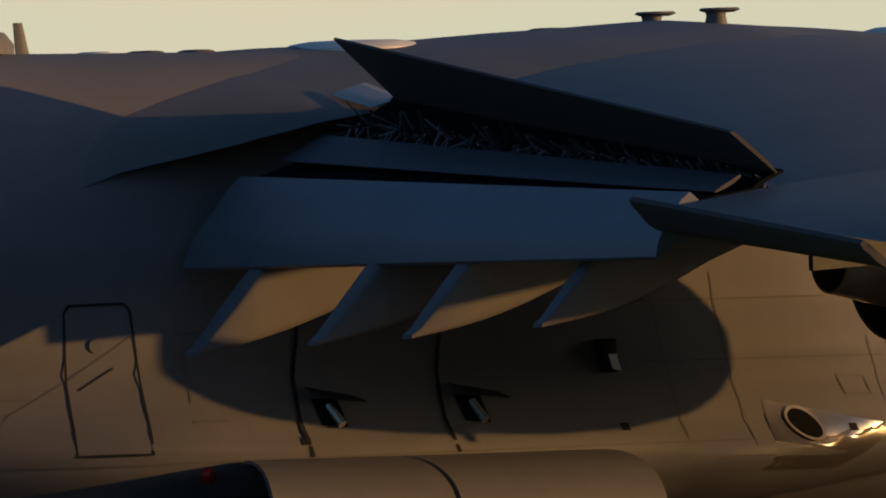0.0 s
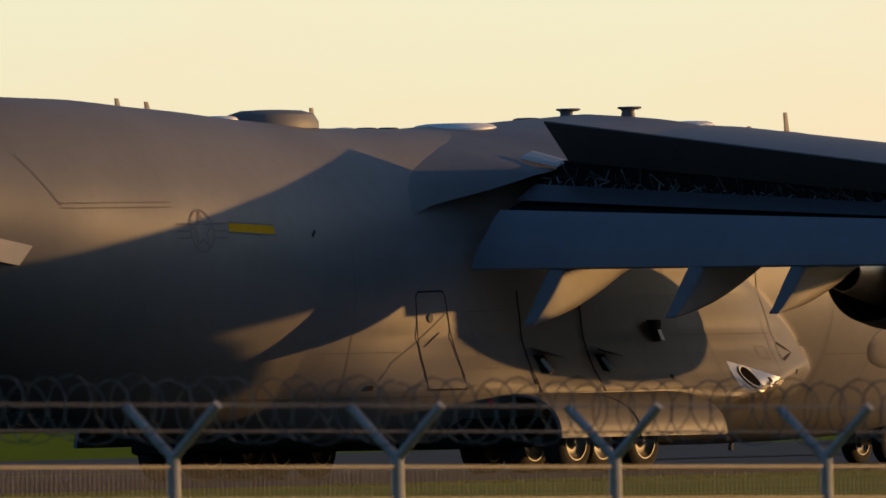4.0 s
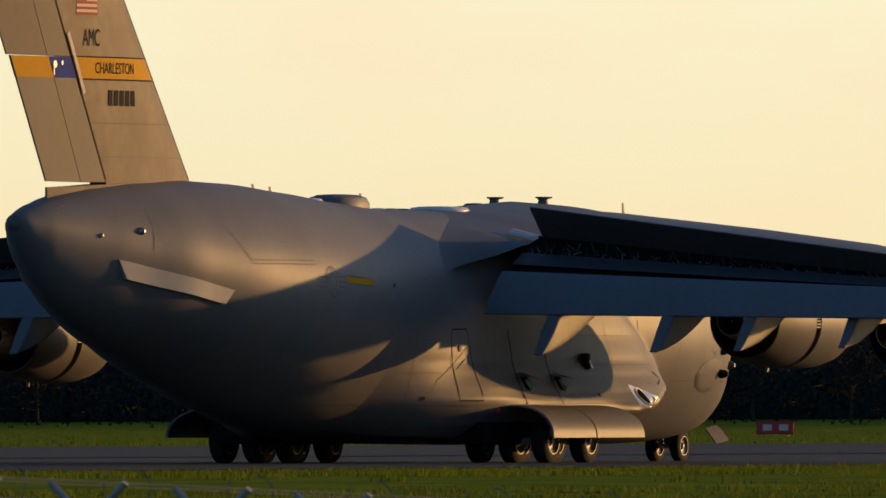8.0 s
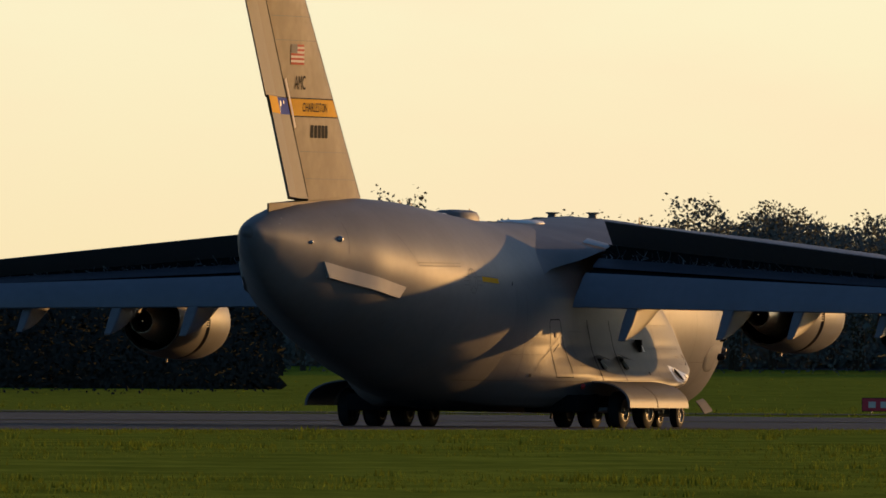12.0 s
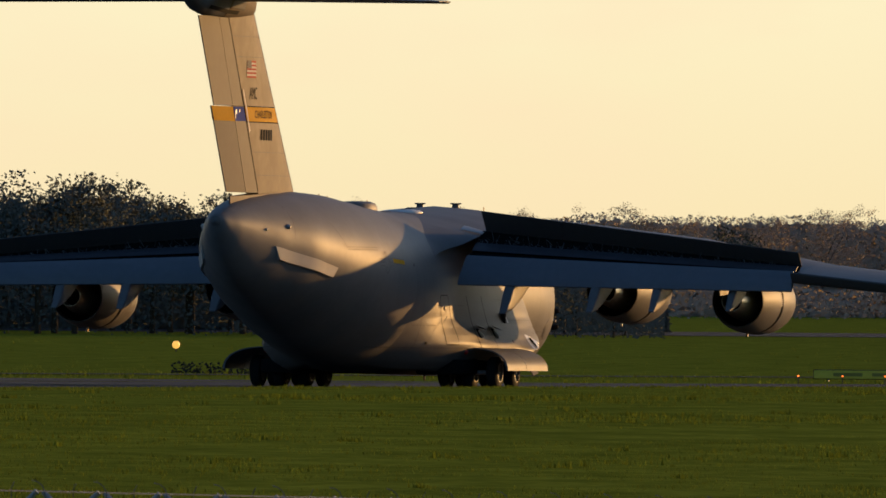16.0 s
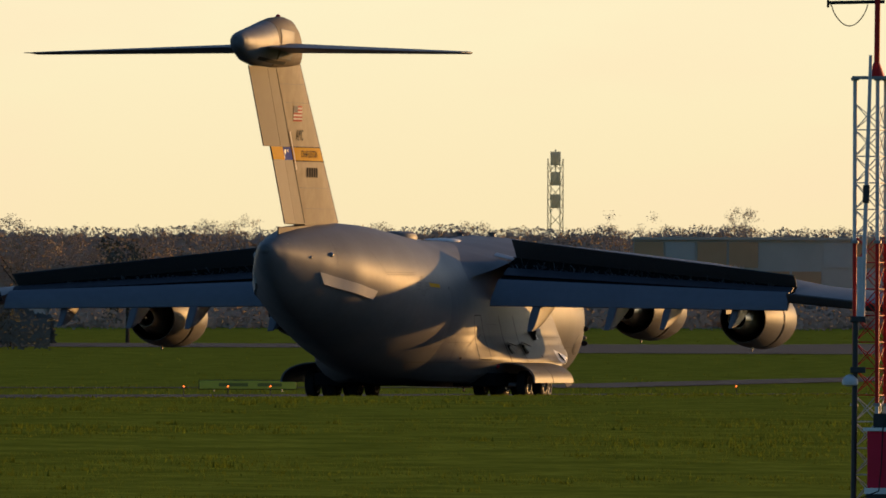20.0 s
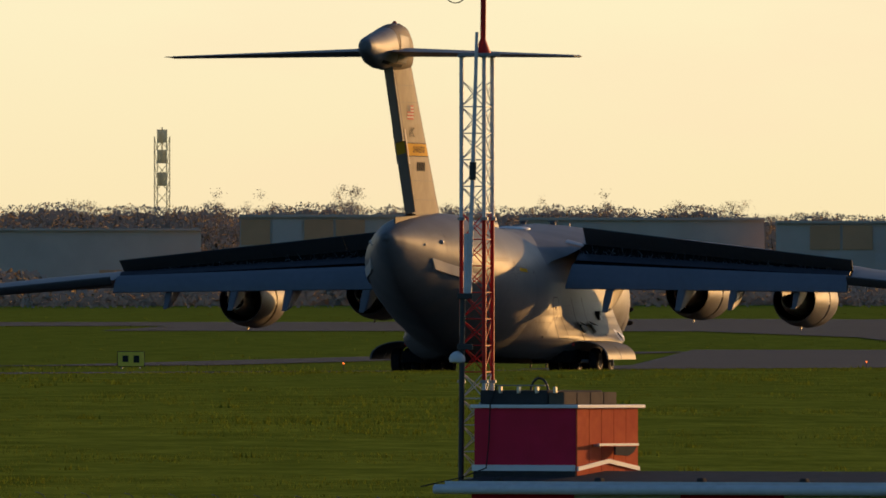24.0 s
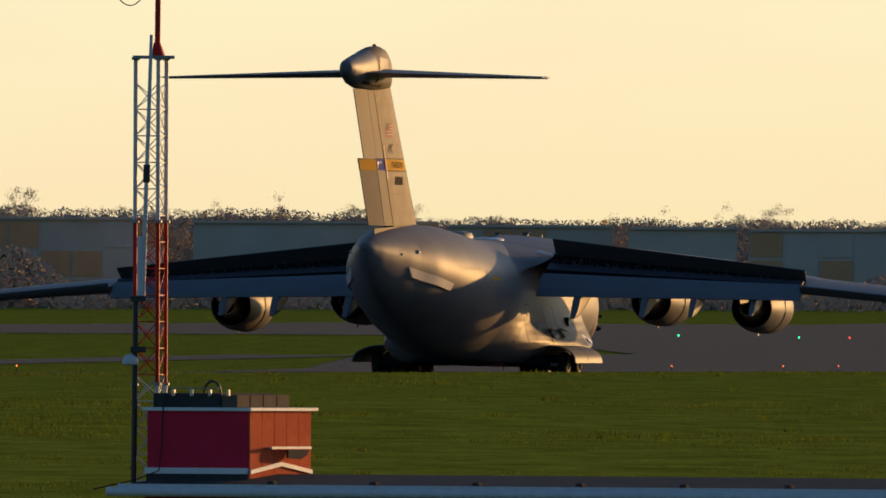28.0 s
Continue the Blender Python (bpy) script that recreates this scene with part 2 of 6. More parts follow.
def rod(a, b, r, n=8, bm=None, r2=None):
    bm = bm or bmesh.new()
    a, b = Vector(a), Vector(b)
    q = (b - a).to_track_quat("Z", "Y").to_matrix()
    rings = []
    for p, rr in ((a, r), (b, r if r2 is None else r2)):
        rings.append([p + q @ Vector((math.cos(k / n * math.tau) * rr, math.sin(k / n * math.tau) * rr, 0)) for k in range(n)])
    return loft(rings, bm=bm)


def tube(points, r, n=5):
    """One connected tube along a line of points."""
    rings = []
    for i, p in enumerate(points):
        d = (points[min(i + 1, len(points) - 1)] - points[max(i - 1, 0)]).normalized()
        u = d.cross(Vector((0.13, 0.97, 0.2))).normalized()
        w = d.cross(u)
        rings.append([p + (u * math.cos(k / n * math.tau) + w * math.sin(k / n * math.tau)) * r for k in range(n)])
    return loft(rings)


def lathe(profile, m, n=32, bm=None, cap=False):
    """Turn (along, radius) pairs round the local x axis of m."""
    rings = [[m @ Vector((x, r * math.cos(k / n * math.tau), r * math.sin(k / n * math.tau))) for k in range(n)] for x, r in profile]
    return loft(rings, cap=cap, bm=bm)


def lerp_table(table, x):
    if x <= table[0][0]:
        return table[0][1:]
    for a, b in zip(table, table[1:]):
        if x <= b[0]:
            k = (x - a[0]) / (b[0] - a[0])
            k = k * k * (3 - 2 * k) * 0.3 + k * 0.7
            return tuple(p + (q - p) * k for p, q in zip(a[1:], b[1:]))
    return table[-1][1:]


# ---- aircraft ----
plane = tagged(new("transport_aircraft"), "grey four-engined military transport aircraft with raised spoilers on the runway", "aircraft")
# station, top, bottom, half width, height of the widest line
FUSELAGE = [(-24.1, 6.60, 6.36, 0.10, 6.48), (-23.8, 6.76, 5.90, 0.36, 6.42), (-22.8, 7.02, 4.98, 0.78, 6.25), (-21.4, 7.27, 4.2, 1.24, 6.0),
            (-20.0, 7.45, 3.68, 1.72, 5.75), (-17.5, 7.63, 2.95, 2.5, 5.35), (-14.2, 7.72, 2.04, 3.06, 4.95), (-11.3, 7.66, 1.38, 3.34, 4.6), (-8.1, 7.46, 0.88, 3.43, 4.25),
            (-5.0, 7.24, 0.62, 3.43, 3.9), (-1.9, 7.06, 0.55, 3.43, 3.75), (2.6, 7.02, 0.52, 3.43, 3.7), (8.0, 7.02, 0.5, 3.43, 3.7), (13.0, 7.02, 0.5, 3.41, 3.65),
            (14.6, 7.0, 0.52, 3.28, 3.6), (15.9, 6.96, 0.55, 3.06, 3.55), (17.7, 6.74, 0.62, 2.58, 3.45), (18.95, 6.42, 0.72, 2.08, 3.35), (20.2, 5.75, 0.9, 1.5, 3.25), (21.4, 4.95, 1.25, 0.95, 3.1), (22.3, 4.2, 1.75, 0.52, 3.0), (22.9, 3.3, 2.6, 0.14, 2.95)]


def keel_share(x, s):
    """Share of the half width that is left at s of the way from the widest line to the keel: round, sharper towards the tail."""
    return max(0.0, 1 - s * s) ** (0.385 + 0.275 * min(1.0, max(0.0, (-5.0 - x) / 8.0)) + 0.1 * min(1.0, max(0.0, x / 8.0)))


def section(x, n=72):
    top, bot, hw, zc = lerp_table(FUSELAGE, x)
    ring = []
    for k in range(n):
        a = k / n * math.tau
        c, s = math.cos(a), math.sin(a)
        if s >= 0:
            ring.append(Vector((x, hw * c, zc + (top - zc) * s)))
        else:
            ring.append(Vector((x, hw * math.copysign(keel_share(x, -s), c), zc + (zc - bot) * s)))
    return ring


def skin_y(x, z):
    """Half width of the fuselage at a station and height."""
    top, bot, hw, zc = lerp_table(FUSELAGE, x)
    if z >= zc:
        return hw * math.sqrt(max(0, 1 - ((z - zc) / (top - zc)) ** 2))
    return hw * keel_share(x, min(1, (zc - z) / (zc - bot)))


# half widths of the gear fairing by height: ahead of the wheels, over the doors, behind the wheels
BULGE_NOSE = [(0.6, 3.7), (0.75, 4.2), (1.1, 4.58), (1.5, 4.66), (2.0, 4.28), (2.5, 4.02), (2.9, 3.85), (3.6, 3.63), (4.4, 3.46), (4.9, 3.2)]
BULGE_DOOR = [(0.6, 3.5), (0.8, 3.85), (1.1, 4.16), (1.4, 4.38), (1.58, 4.46), (1.75, 4.42), (2.0, 4.26), (2.5, 4.02), (2.9, 3.85), (3.6, 3.63), (4.4, 3.46), (4.9, 3.2)]
BULGE_TAIL = [(0.6, 2.9), (0.8, 3.35), (1.1, 3.78), (1.5, 4.08), (1.8, 4.16), (2.1, 4.12), (2.5, 4.0), (2.9, 3.85), (3.6, 3.63), (4.4, 3.46), (4.9, 3.2)]


def bulge(x, z):
    if x > 5.0:
        k = min(1.0, (x - 5.0) / 1.6)
        a, b = BULGE_DOOR, BULGE_NOSE
    else:
        k = max(0.0, min(1.0, (1.0 - x) / 3.5))
        a, b = BULGE_DOOR, BULGE_TAIL
    k = k * k * (3 - 2 * k)
    return lerp_table(a, z)[0] * (1 - k) + lerp_table(b, z)[0] * k


def bulge_gain(x, z):
    if x > 5.3:
        keel = 0.75 + (x - 5.3) * 0.16
        tuck = min(1.0, max(0.0, (z - keel + 0.35) / 0.85)) ** 0.5
    else:
        tuck = 1.0
    if x > 7.5:
        run = max(0.8, 4.6 - 1.7 * max(0.0, z - 2.0))
        return tuck * max(0.0, 1 - ((x - 7.5) / run) ** 2) ** 0.75
    if x < 2.0:
        high = min(1.0, max(0.0, 1 - (1.0 - x) / 8.5))
        low = min(1.0, max(0.0, 1 - (-1.8 - x) / 5.5))
        k = low + (high - low) * min(1.0, max(0.0, (z - 1.7) / 1.1))
        return k * k * (3 - 2 * k)
    return tuck


def side_y(x, z):
    """Half width of the fuselage with its landing gear fairing."""
    base = skin_y(x, z)
    if -13.6 < x < 12.4 and 0.6 <= z <= 4.9:
        return max(base, base + (bulge(x, z) - base) * bulge_gain(x, z))
    return base


xs = [-24.1, -24.0, -23.9, -23.8, -23.5, -23.1, -22.8, -22.3] + [-21.8 + i * 0.6 for i in range(67)] + [18.6, 18.95, 19.6, 20.2, 20.8, 21.4, 21.9, 22.3, 22.6, 22.8, 22.9]
finish("fuselage", loft([section(x) for x in xs]), PAINT, plane)


def patch(name, corners, mat, parent=None, off=0.012, nx=6, nz=4, sides=(-1,), surface=side_y, label="", at=1.0):
    """A thin skin piece that follows the aircraft's side: corners (station, height) anticlockwise from low aft."""
    made = []
    for side in sides:
        bm = bmesh.new()
        rows = []
        for j in range(nz + 1):
            row = []
            for i in range(nx + 1):
                u, w = i / nx, j / nz
                x = (corners[0][0] * (1 - u) + corners[1][0] * u) * (1 - w) + (corners[3][0] * (1 - u) + corners[2][0] * u) * w
                z = (corners[0][1] * (1 - u) + corners[1][1] * u) * (1 - w) + (corners[3][1] * (1 - u) + corners[2][1] * u) * w
                row.append(bm.verts.new((x, side * (surface(x, z) + off), z)))
            rows.append(row)
        for a, b in zip(rows, rows[1:]):
            for i in range(nx):
                bm.faces.new((a[i], a[i + 1], b[i + 1], b[i]))
        made.append(finish(name, bm, mat, parent or plane, label=label))
    return made[0]


def seam(points, width=0.05, mat=None, name="panel_seam", off=0.014, sides=(-1,), surface=side_y, parent=None):
    """A dark joint drawn along (station, height) points on the aircraft's side."""
    fine = []
    for a, b in zip(points, points[1:]):
        n = max(2, int(math.dist(a, b) / 0.25))
        fine += [(a[0] + (b[0] - a[0]) * k / n, a[1] + (b[1] - a[1]) * k / n) for k in range(n)]
    fine.append(points[-1])
    for side in sides:
        bm = bmesh.new()
        pairs = []
        for i, p in enumerate(fine):
            q, r = fine[max(0, i - 1)], fine[min(len(fine) - 1, i + 1)]
            dx, dz = r[0] - q[0], r[1] - q[1]
            d = math.hypot(dx, dz) or 1
            nx, nz = -dz / d * width / 2, dx / d * width / 2
            pairs.append([bm.verts.new((p[0] + s * nx, side * (surface(p[0] + s * nx, p[1] + s * nz) + off), p[1] + s * nz)) for s in (-1, 1)])
        for a, b in zip(pairs, pairs[1:]):
            bm.faces.new((a[0], b[0], b[1], a[1]))
        finish(name, bm, mat or SEAM, parent or plane)


def foil(x_le, x_te, y, z, t, n=12, camber=0.02):
    """Ring of an aerofoil from the trailing edge over the top to the leading edge and back below."""
    c = x_le - x_te
    up, lo = [], []
    for i in range(n + 1):
        u = 0.5 - 0.5 * math.cos(math.pi * i / n)
        th = t * c * (1.48 * math.sqrt(u) - 0.63 * u - 1.76 * u * u + 1.42 * u ** 3 - 0.51 * u ** 4)
        cz = camber * c * 4 * u * (1 - u)
        up.append(Vector((x_le - u * c, y, z + cz + th)))
        lo.append(Vector((x_le - u * c, y, z + cz - th)))
    return up[::-1] + lo[1:]


def slab(corners, thick, mat, name, parent, smooth=False, label="", bend=0.0, n=1):
    """A panel from four corners (root low, root high, tip high, tip low), thick along its normal and bowed by bend."""
    a, b, c, d = [Vector(p) for p in corners]
    nrm = (b - a).cross(d - a).normalized() * thick
    rings = []
    for k in range(n + 1):
        u = k / n
        lo, hi = a.lerp(d, u), b.lerp(c, u)
        front, back = [], []
        for j in range(7):
            w = j / 6
            p = lo.lerp(hi, w) + nrm.normalized() * bend * 4 * w * (1 - w)
            front.append(p)
            back.append(p + nrm * (0.25 + 0.75 * min(1, 4 * w * (1 - w) + w * 0.6)))
        rings.append(front + back[::-1])
    return finish(name, loft(rings), mat, parent, smooth, label)


# wing: y, leading edge, rear spar, height, thickness
WING = [(2.6, 13.0, 1.9, 6.22, 0.112), (7.8, 10.6, 1.0, 5.87, 0.105), (12.0, 8.5, 0.1, 5.52, 0.1), (18.05, 5.3, -2.0, 4.66, 0.075), (18.1, 5.3, -4.1, 4.54, 0.08), (22.0, 3.0, -4.9, 4.24, 0.08), (25.2, 1.1, -5.4, 3.95, 0.08)]
HUMP = [(14.2, ((0, 7.01), (1.2, 6.75), (2.2, 6.1), (3.0, 5.3))), (12.6, ((0, 7.06), (1.5, 6.88), (2.6, 6.3), (3.4, 5.6))), (10.6, ((0, 7.2), (1.7, 7.02), (3.0, 6.7), (3.9, 6.3))), (8.4, ((0, 7.33), (1.8, 7.2), (3.1, 6.98), (4.0, 6.7))),
        (6.0, ((0, 7.22), (1.8, 7.08), (3.1, 6.85), (4.0, 6.6))), (4.0, ((0, 7.12), (1.8, 6.95), (3.1, 6.65), (4.0, 6.4))), (2.0, ((0, 7.07), (1.8, 6.75), (3.0, 6.45), (3.9, 6.22))), (0.5, ((0, 7.0), (1.8, 6.62), (3.0, 6.32), (3.92, 6.03))), (-0.3, ((0, 6.95), (1.85, 6.52), (3.0, 6.2), (3.78, 5.86))), (-0.9, ((0, 6.88), (1.9, 6.44), (3.0, 6.08), (3.62, 5.72))), (-1.4, ((0, 6.82), (2.0, 6.36), (2.9, 5.98), (3.36, 5.6))), (-2.2, ((0, 6.75), (2.0, 6.28), (2.75, 5.85), (3.12, 5.44))), (-3.0, ((0, 6.6), (2.0, 6.2), (2.66, 5.8), (3.08, 5.2))), (-3.8, ((0, 6.4), (1.9, 6.0), (2.4, 5.6), (2.8, 5.0)))]
HUMP_ROWS = [(x, *[v for p in half for v in p]) for x, half in HUMP[::-1]]
rings = []
for k in range(61):
    x = 14.2 - 0.3 * k
    row = lerp_table(HUMP_ROWS, x)
    half = list(zip(row[0::2], row[1::2]))
    sm = [half[0]]
    for a, b in zip(half, half[1:]):
        sm += [(a[0] + (b[0] - a[0]) * q / 5, a[1] + (b[1] - a[1]) * q / 5) for q in (1, 2, 3, 4, 5)]
    for _ in range(5):
        sm = sm[:1] + [((p[0] + 2 * q[0] + r[0]) / 4, (p[1] + 2 * q[1] + r[1]) / 4) for p, q, r in zip(sm, sm[1:], sm[2:])] + sm[-1:]
    right = sm + [(2.5, sm[-1][1] + 0.03)]
    rings.append([Vector((x, -y, z)) for y, z in right] + [Vector((x, y, z)) for y, z in right[:0:-1]])
finish("wing_root_fairing", loft(rings), PAINT, plane)
for side in (-1, 1):
    # pale grey imitates the sky reflected in this metal plate
    slab(((1.05, side * 3.1, 6.36), (1.6, side * 3.1, 6.5), (1.6, side * 3.98, 6.27), (1.1, side * 3.98, 6.16)), 0.03 * side, STRAKE, "root_plate", plane, False, "pale metal plate beside the spoiler")
rng = random.Random(4)
SP = [0.0, 0.25, 0.5, 0.75, 1.0]
for side in (-1, 1):
    finish("wing", loft([foil(a, b, side * y, z, t) for y, a, b, z, t in WING]), PAINT, plane)
    finish("winglet", loft([[Vector((p.x, p.y, p.z)) for p in foil(0.2, -5.4, side * 25.2, 3.97, 0.06)], [Vector((p.x - 2.6, side * 26.1, p.z + 2.0)) for p in foil(0.2, -2.2, side * 25.8, 4.58, 0.05)]]), PAINT, plane)
    # added dark strip: the wing underside's shade painted on
    slab(((-4.1, side * 18.15, 4.30), (-4.5, side * 18.15, 4.72), (-5.8, side * 25.0, 4.02), (-5.4, side * 25.0, 3.68)), 0.1 * side, SHADEPAINT, "aileron", plane, True, "outer aileron strip with underside shade put into its colour", 0.02 * side, 6)
    # flap, fully lowered, with the vane ahead of it
    slab(((-1.77, side * 3.76, 4.11), (-0.85, side * 3.95, 5.22), (-3.42, side * 18.02, 4.66), (-4.1, side * 18.1, 3.93)), 0.22 * side, FLAPPAINT, "flap", plane, True, "grey flap lowered to landing position, blue skylight put into its colour", 0.05 * side, 10)
    slab(((-0.35, side * 3.95, 5.50), (0.35, side * 3.95, 5.80), (-2.75, side * 18.0, 4.93), (-3.15, side * 18.0, 4.74)), 0.05 * side, VANEPAINT, "flap_vane", plane, True, "", 0.02 * side, 6)
    # near-black sheet for the shade in the cove under the raised spoilers
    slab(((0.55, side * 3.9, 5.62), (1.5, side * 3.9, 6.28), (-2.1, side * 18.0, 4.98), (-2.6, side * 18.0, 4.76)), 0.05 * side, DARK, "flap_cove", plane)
    # added near-black plate that keeps sunlight out of the flap slot
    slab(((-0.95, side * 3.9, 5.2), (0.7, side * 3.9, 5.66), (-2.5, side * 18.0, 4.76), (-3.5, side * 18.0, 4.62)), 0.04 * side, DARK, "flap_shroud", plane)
    # raised spoilers
    a0, a1 = Vector((1.44, side * 4.07, 6.24)), Vector((-2.2, side * 18.0, 4.95))
    b0, b1 = Vector((0.43, side * 4.11, 7.07)), Vector((-2.95, side * 18.08, 5.48))
    for u, w in zip(SP, SP[1:]):
        g = 0.0003
        slab((a0.lerp(a1, u + g), b0.lerp(b1, u + g), b0.lerp(b1, w - g), a0.lerp(a1, w - g)), -0.05 * side, SHADEPAINT, "spoiler", plane, False, "dark raised wing spoiler")
    # levers and rods between wing and flap
    for k in range(70):
        u = (k + rng.uniform(0.0, 1.0)) / 70
        p = Vector((0.75, side * 4.1, 5.98)).lerp(Vector((-2.35, side * 17.9, 4.9)), u)
        for j in range(rng.randint(2, 5)):
            d = Vector((rng.uniform(-0.4, -0.1), rng.uniform(-0.25, 0.25), rng.uniform(-0.35, 0.35))) * (1 - 0.45 * u)
            q = p + Vector((rng.uniform(-0.1, 0.1), rng.uniform(-0.2, 0.2), rng.uniform(-0.12, 0.02)))
            finish("flap_link", rod(q, q + d, rng.uniform(0.008, 0.017), 5), HUB if j % 3 else GALV, plane)
    # flap hinge fairings
    for y, x, z, s in ((6.0, -3.2, 2.98, 1.0), (9.7, -3.74, 3.05, 0.95), (12.33, -4.05, 3.08, 0.88), (15.5, -4.2, 3.15, 0.8)):
        rings = []
        for d in (4.9, 4.4, 3.8, 3.2, 2.6, 2.0, 1.5, 1.2, 1.0, 0.85, 0.6, 0.35, 0.15, 0.0):
            d *= s
            lo = z + 0.31 * d - 0.14 * math.sin(math.pi * min(1, d / (3.4 * s)))
            hi = z + 1.06 * d if d < 1.0 * s else min(z + 1.06 * s + 0.75 * (d - s), 5.0)
            hi = max(hi, lo + 0.05)
            w = 0.21 * s * min(1.0, 0.3 + 1.2 * (4.9 * s - d)) * min(1.0, 0.6 + 0.6 * d)
            mid = (lo + hi) / 2
            rings.append([Vector((x + d, side * y + w * math.copysign(abs(math.cos(a)) ** 0.25, math.cos(a)), mid + (hi - lo) / 2 * math.copysign(abs(math.sin(a)) ** 0.4, math.sin(a)))) for a in [i / 28 * math.tau for i in range(28)]])
        fb = finish("flap_hinge_fairing", loft(rings), PAINT, plane)
    # engines
    for ye, xe, ze in ((7.95, 6.5, 3.95), (13.75, 4.2, 3.58)):
        m = pose(xe, side * ye, ze)
        ln = 1.22 if ye < 10 else 1.12
        nac = finish("nacelle", lathe([(2.35, 1.2), (2.4, 1.3)] + [(2.4 + (q - 2.4) * ln, r) for q, r in ((3.1, 1.34), (3.9, 1.3), (4.45, 1.2), (4.78, 1.06), (4.82, 1.0), (4.7, 0.95), (3.8, 0.95))], m, 40), PAINT, plane, label="grey engine nacelle with its reverser sleeve slid back")
        finish("reverser_sleeve", lathe([(0.0, 1.02), (0.0, 1.06), (0.6, 1.18), (1.4, 1.27), (2.05, 1.3), (2.05, 1.2), (1.2, 1.1), (0.05, 1.0)], m, 40), PAINT, nac)
        bm = lathe([(1.95, 1.16), (2.45, 1.17)], m, 40)
        for k in range(36):
            a = k / 36 * math.tau
            rod(m @ Vector((1.95, 1.19 * math.cos(a), 1.19 * math.sin(a))), m @ Vector((2.45, 1.2 * math.cos(a), 1.2 * math.sin(a))), 0.022, 5, bm)
        finish("reverser_cascade", bm, DARK, nac)
        bm = bmesh.new()
        for k in list(range(-3, 20)) + list(range(26, 49)):
            a = k / 46 * math.pi
            rod(m @ Vector((2.19, 1.235 * math.cos(a), 1.235 * math.sin(a))), m @ Vector((2.37, 1.265 * math.cos(a), 1.265 * math.sin(a))), 0.02, 5, bm)
        finish("cascade_vanes", bm, STRAKE, nac, label="pale comb of reverser vanes")
        finish("fan_duct", lathe([(0.3, 0.99), (2.2, 1.0), (3.8, 0.94), (3.8, 0.3)], m, 32), DARK, nac)
        finish("core_cowl", lathe([(2.8, 0.85), (1.2, 0.8), (0.3, 0.7), (-0.45, 0.54), (-1.0, 0.42), (-1.0, 0.39), (-0.3, 0.4)], m, 32), METAL, nac)
        finish("exhaust_cone", lathe([(-0.3, 0.41), (-0.35, 0.3), (-0.6, 0.16), (-0.9, 0.02)], m, 24), DARK, nac)
        finish("drain_mast", rod((xe + 1.6, side * ye, ze - 1.22), (xe + 1.5, side * ye, ze - 1.42), 0.05, 8), METAL, nac)
        zw = 5.35 if ye < 10 else 4.95
        rings = []
        # first ring added far aft, hidden by the flap, to lengthen the engine's shadow
        for x, w, z0, z1 in ((xe - 3.0, 0.05, ze + 0.2, zw - 0.1), (xe - 1.2, 0.12, ze + 0.3, zw - 0.05), (xe, 0.16, ze + 0.75, zw), (xe + 1.5, 0.24, ze + 1.0, zw + 0.1), (xe + 3.6, 0.24, ze + 1.15, zw + 0.2), (xe + 4.8, 0.08, ze + 1.15, zw + 0.0)):
            rings.append([Vector((x, side * ye + w * cx, z)) for cx, z in ((-1, z0), (1, z0), (1, z1), (-1, z1))])
        finish("engine_pylon", loft(rings), PAINT, nac)

# landing gear fairings
for side in (-1, 1):
    rings = []
    for x in [-7.8 + i * 0.6 for i in range(26)] + [7.4 + 0.14 * i for i in range(36)]:
        floor = max(0.6, lerp_table(FUSELAGE, x)[1] + 0.12)
        zr = [floor + (4.9 - floor) * k / 60 for k in range(61)]
        rings.append([Vector((x, side * (side_y(x, z) + (0.004 if x > -6.9 else -0.06)), z)) for z in zr] + [Vector((x, side * 1.6, 4.7)), Vector((x, side * 0.6 * skin_y(x, floor + 0.1), floor + 0.1))])
    finish("gear_fairing", loft(rings), PAINT, plane)
    # open gear doors: two curved leaves, and a solid near-black box for the wheel well's shade
    for x0, x1, sl in ((1.04, 4.25, 0.0), (-1.3, 0.96, -0.6)):
        rings = []
        for u in [k / 6 for k in range(7)]:
            prof = []
            for inner in (0, 1):
                arc = []
                for k in range(13):
                    a = min(k / 12 * math.pi / 2, 1.5707)
                    xx = x0 + sl * math.sin(a)
                    r = 1.0 - 0.05 * inner
                    arc.append(Vector((xx + (x1 - xx) * u, side * (4.3 + 1.6 * math.sin(a) ** 0.9 * r), 0.72 + 0.9 * math.cos(a) ** 0.85 * r)))
                prof += arc if inner == 0 else arc[::-1]
            rings.append(prof)
        finish("gear_door", loft(rings), PAINT, plane, label="curved main gear door hanging open")
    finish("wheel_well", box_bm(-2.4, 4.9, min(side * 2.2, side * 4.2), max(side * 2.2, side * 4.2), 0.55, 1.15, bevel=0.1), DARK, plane)


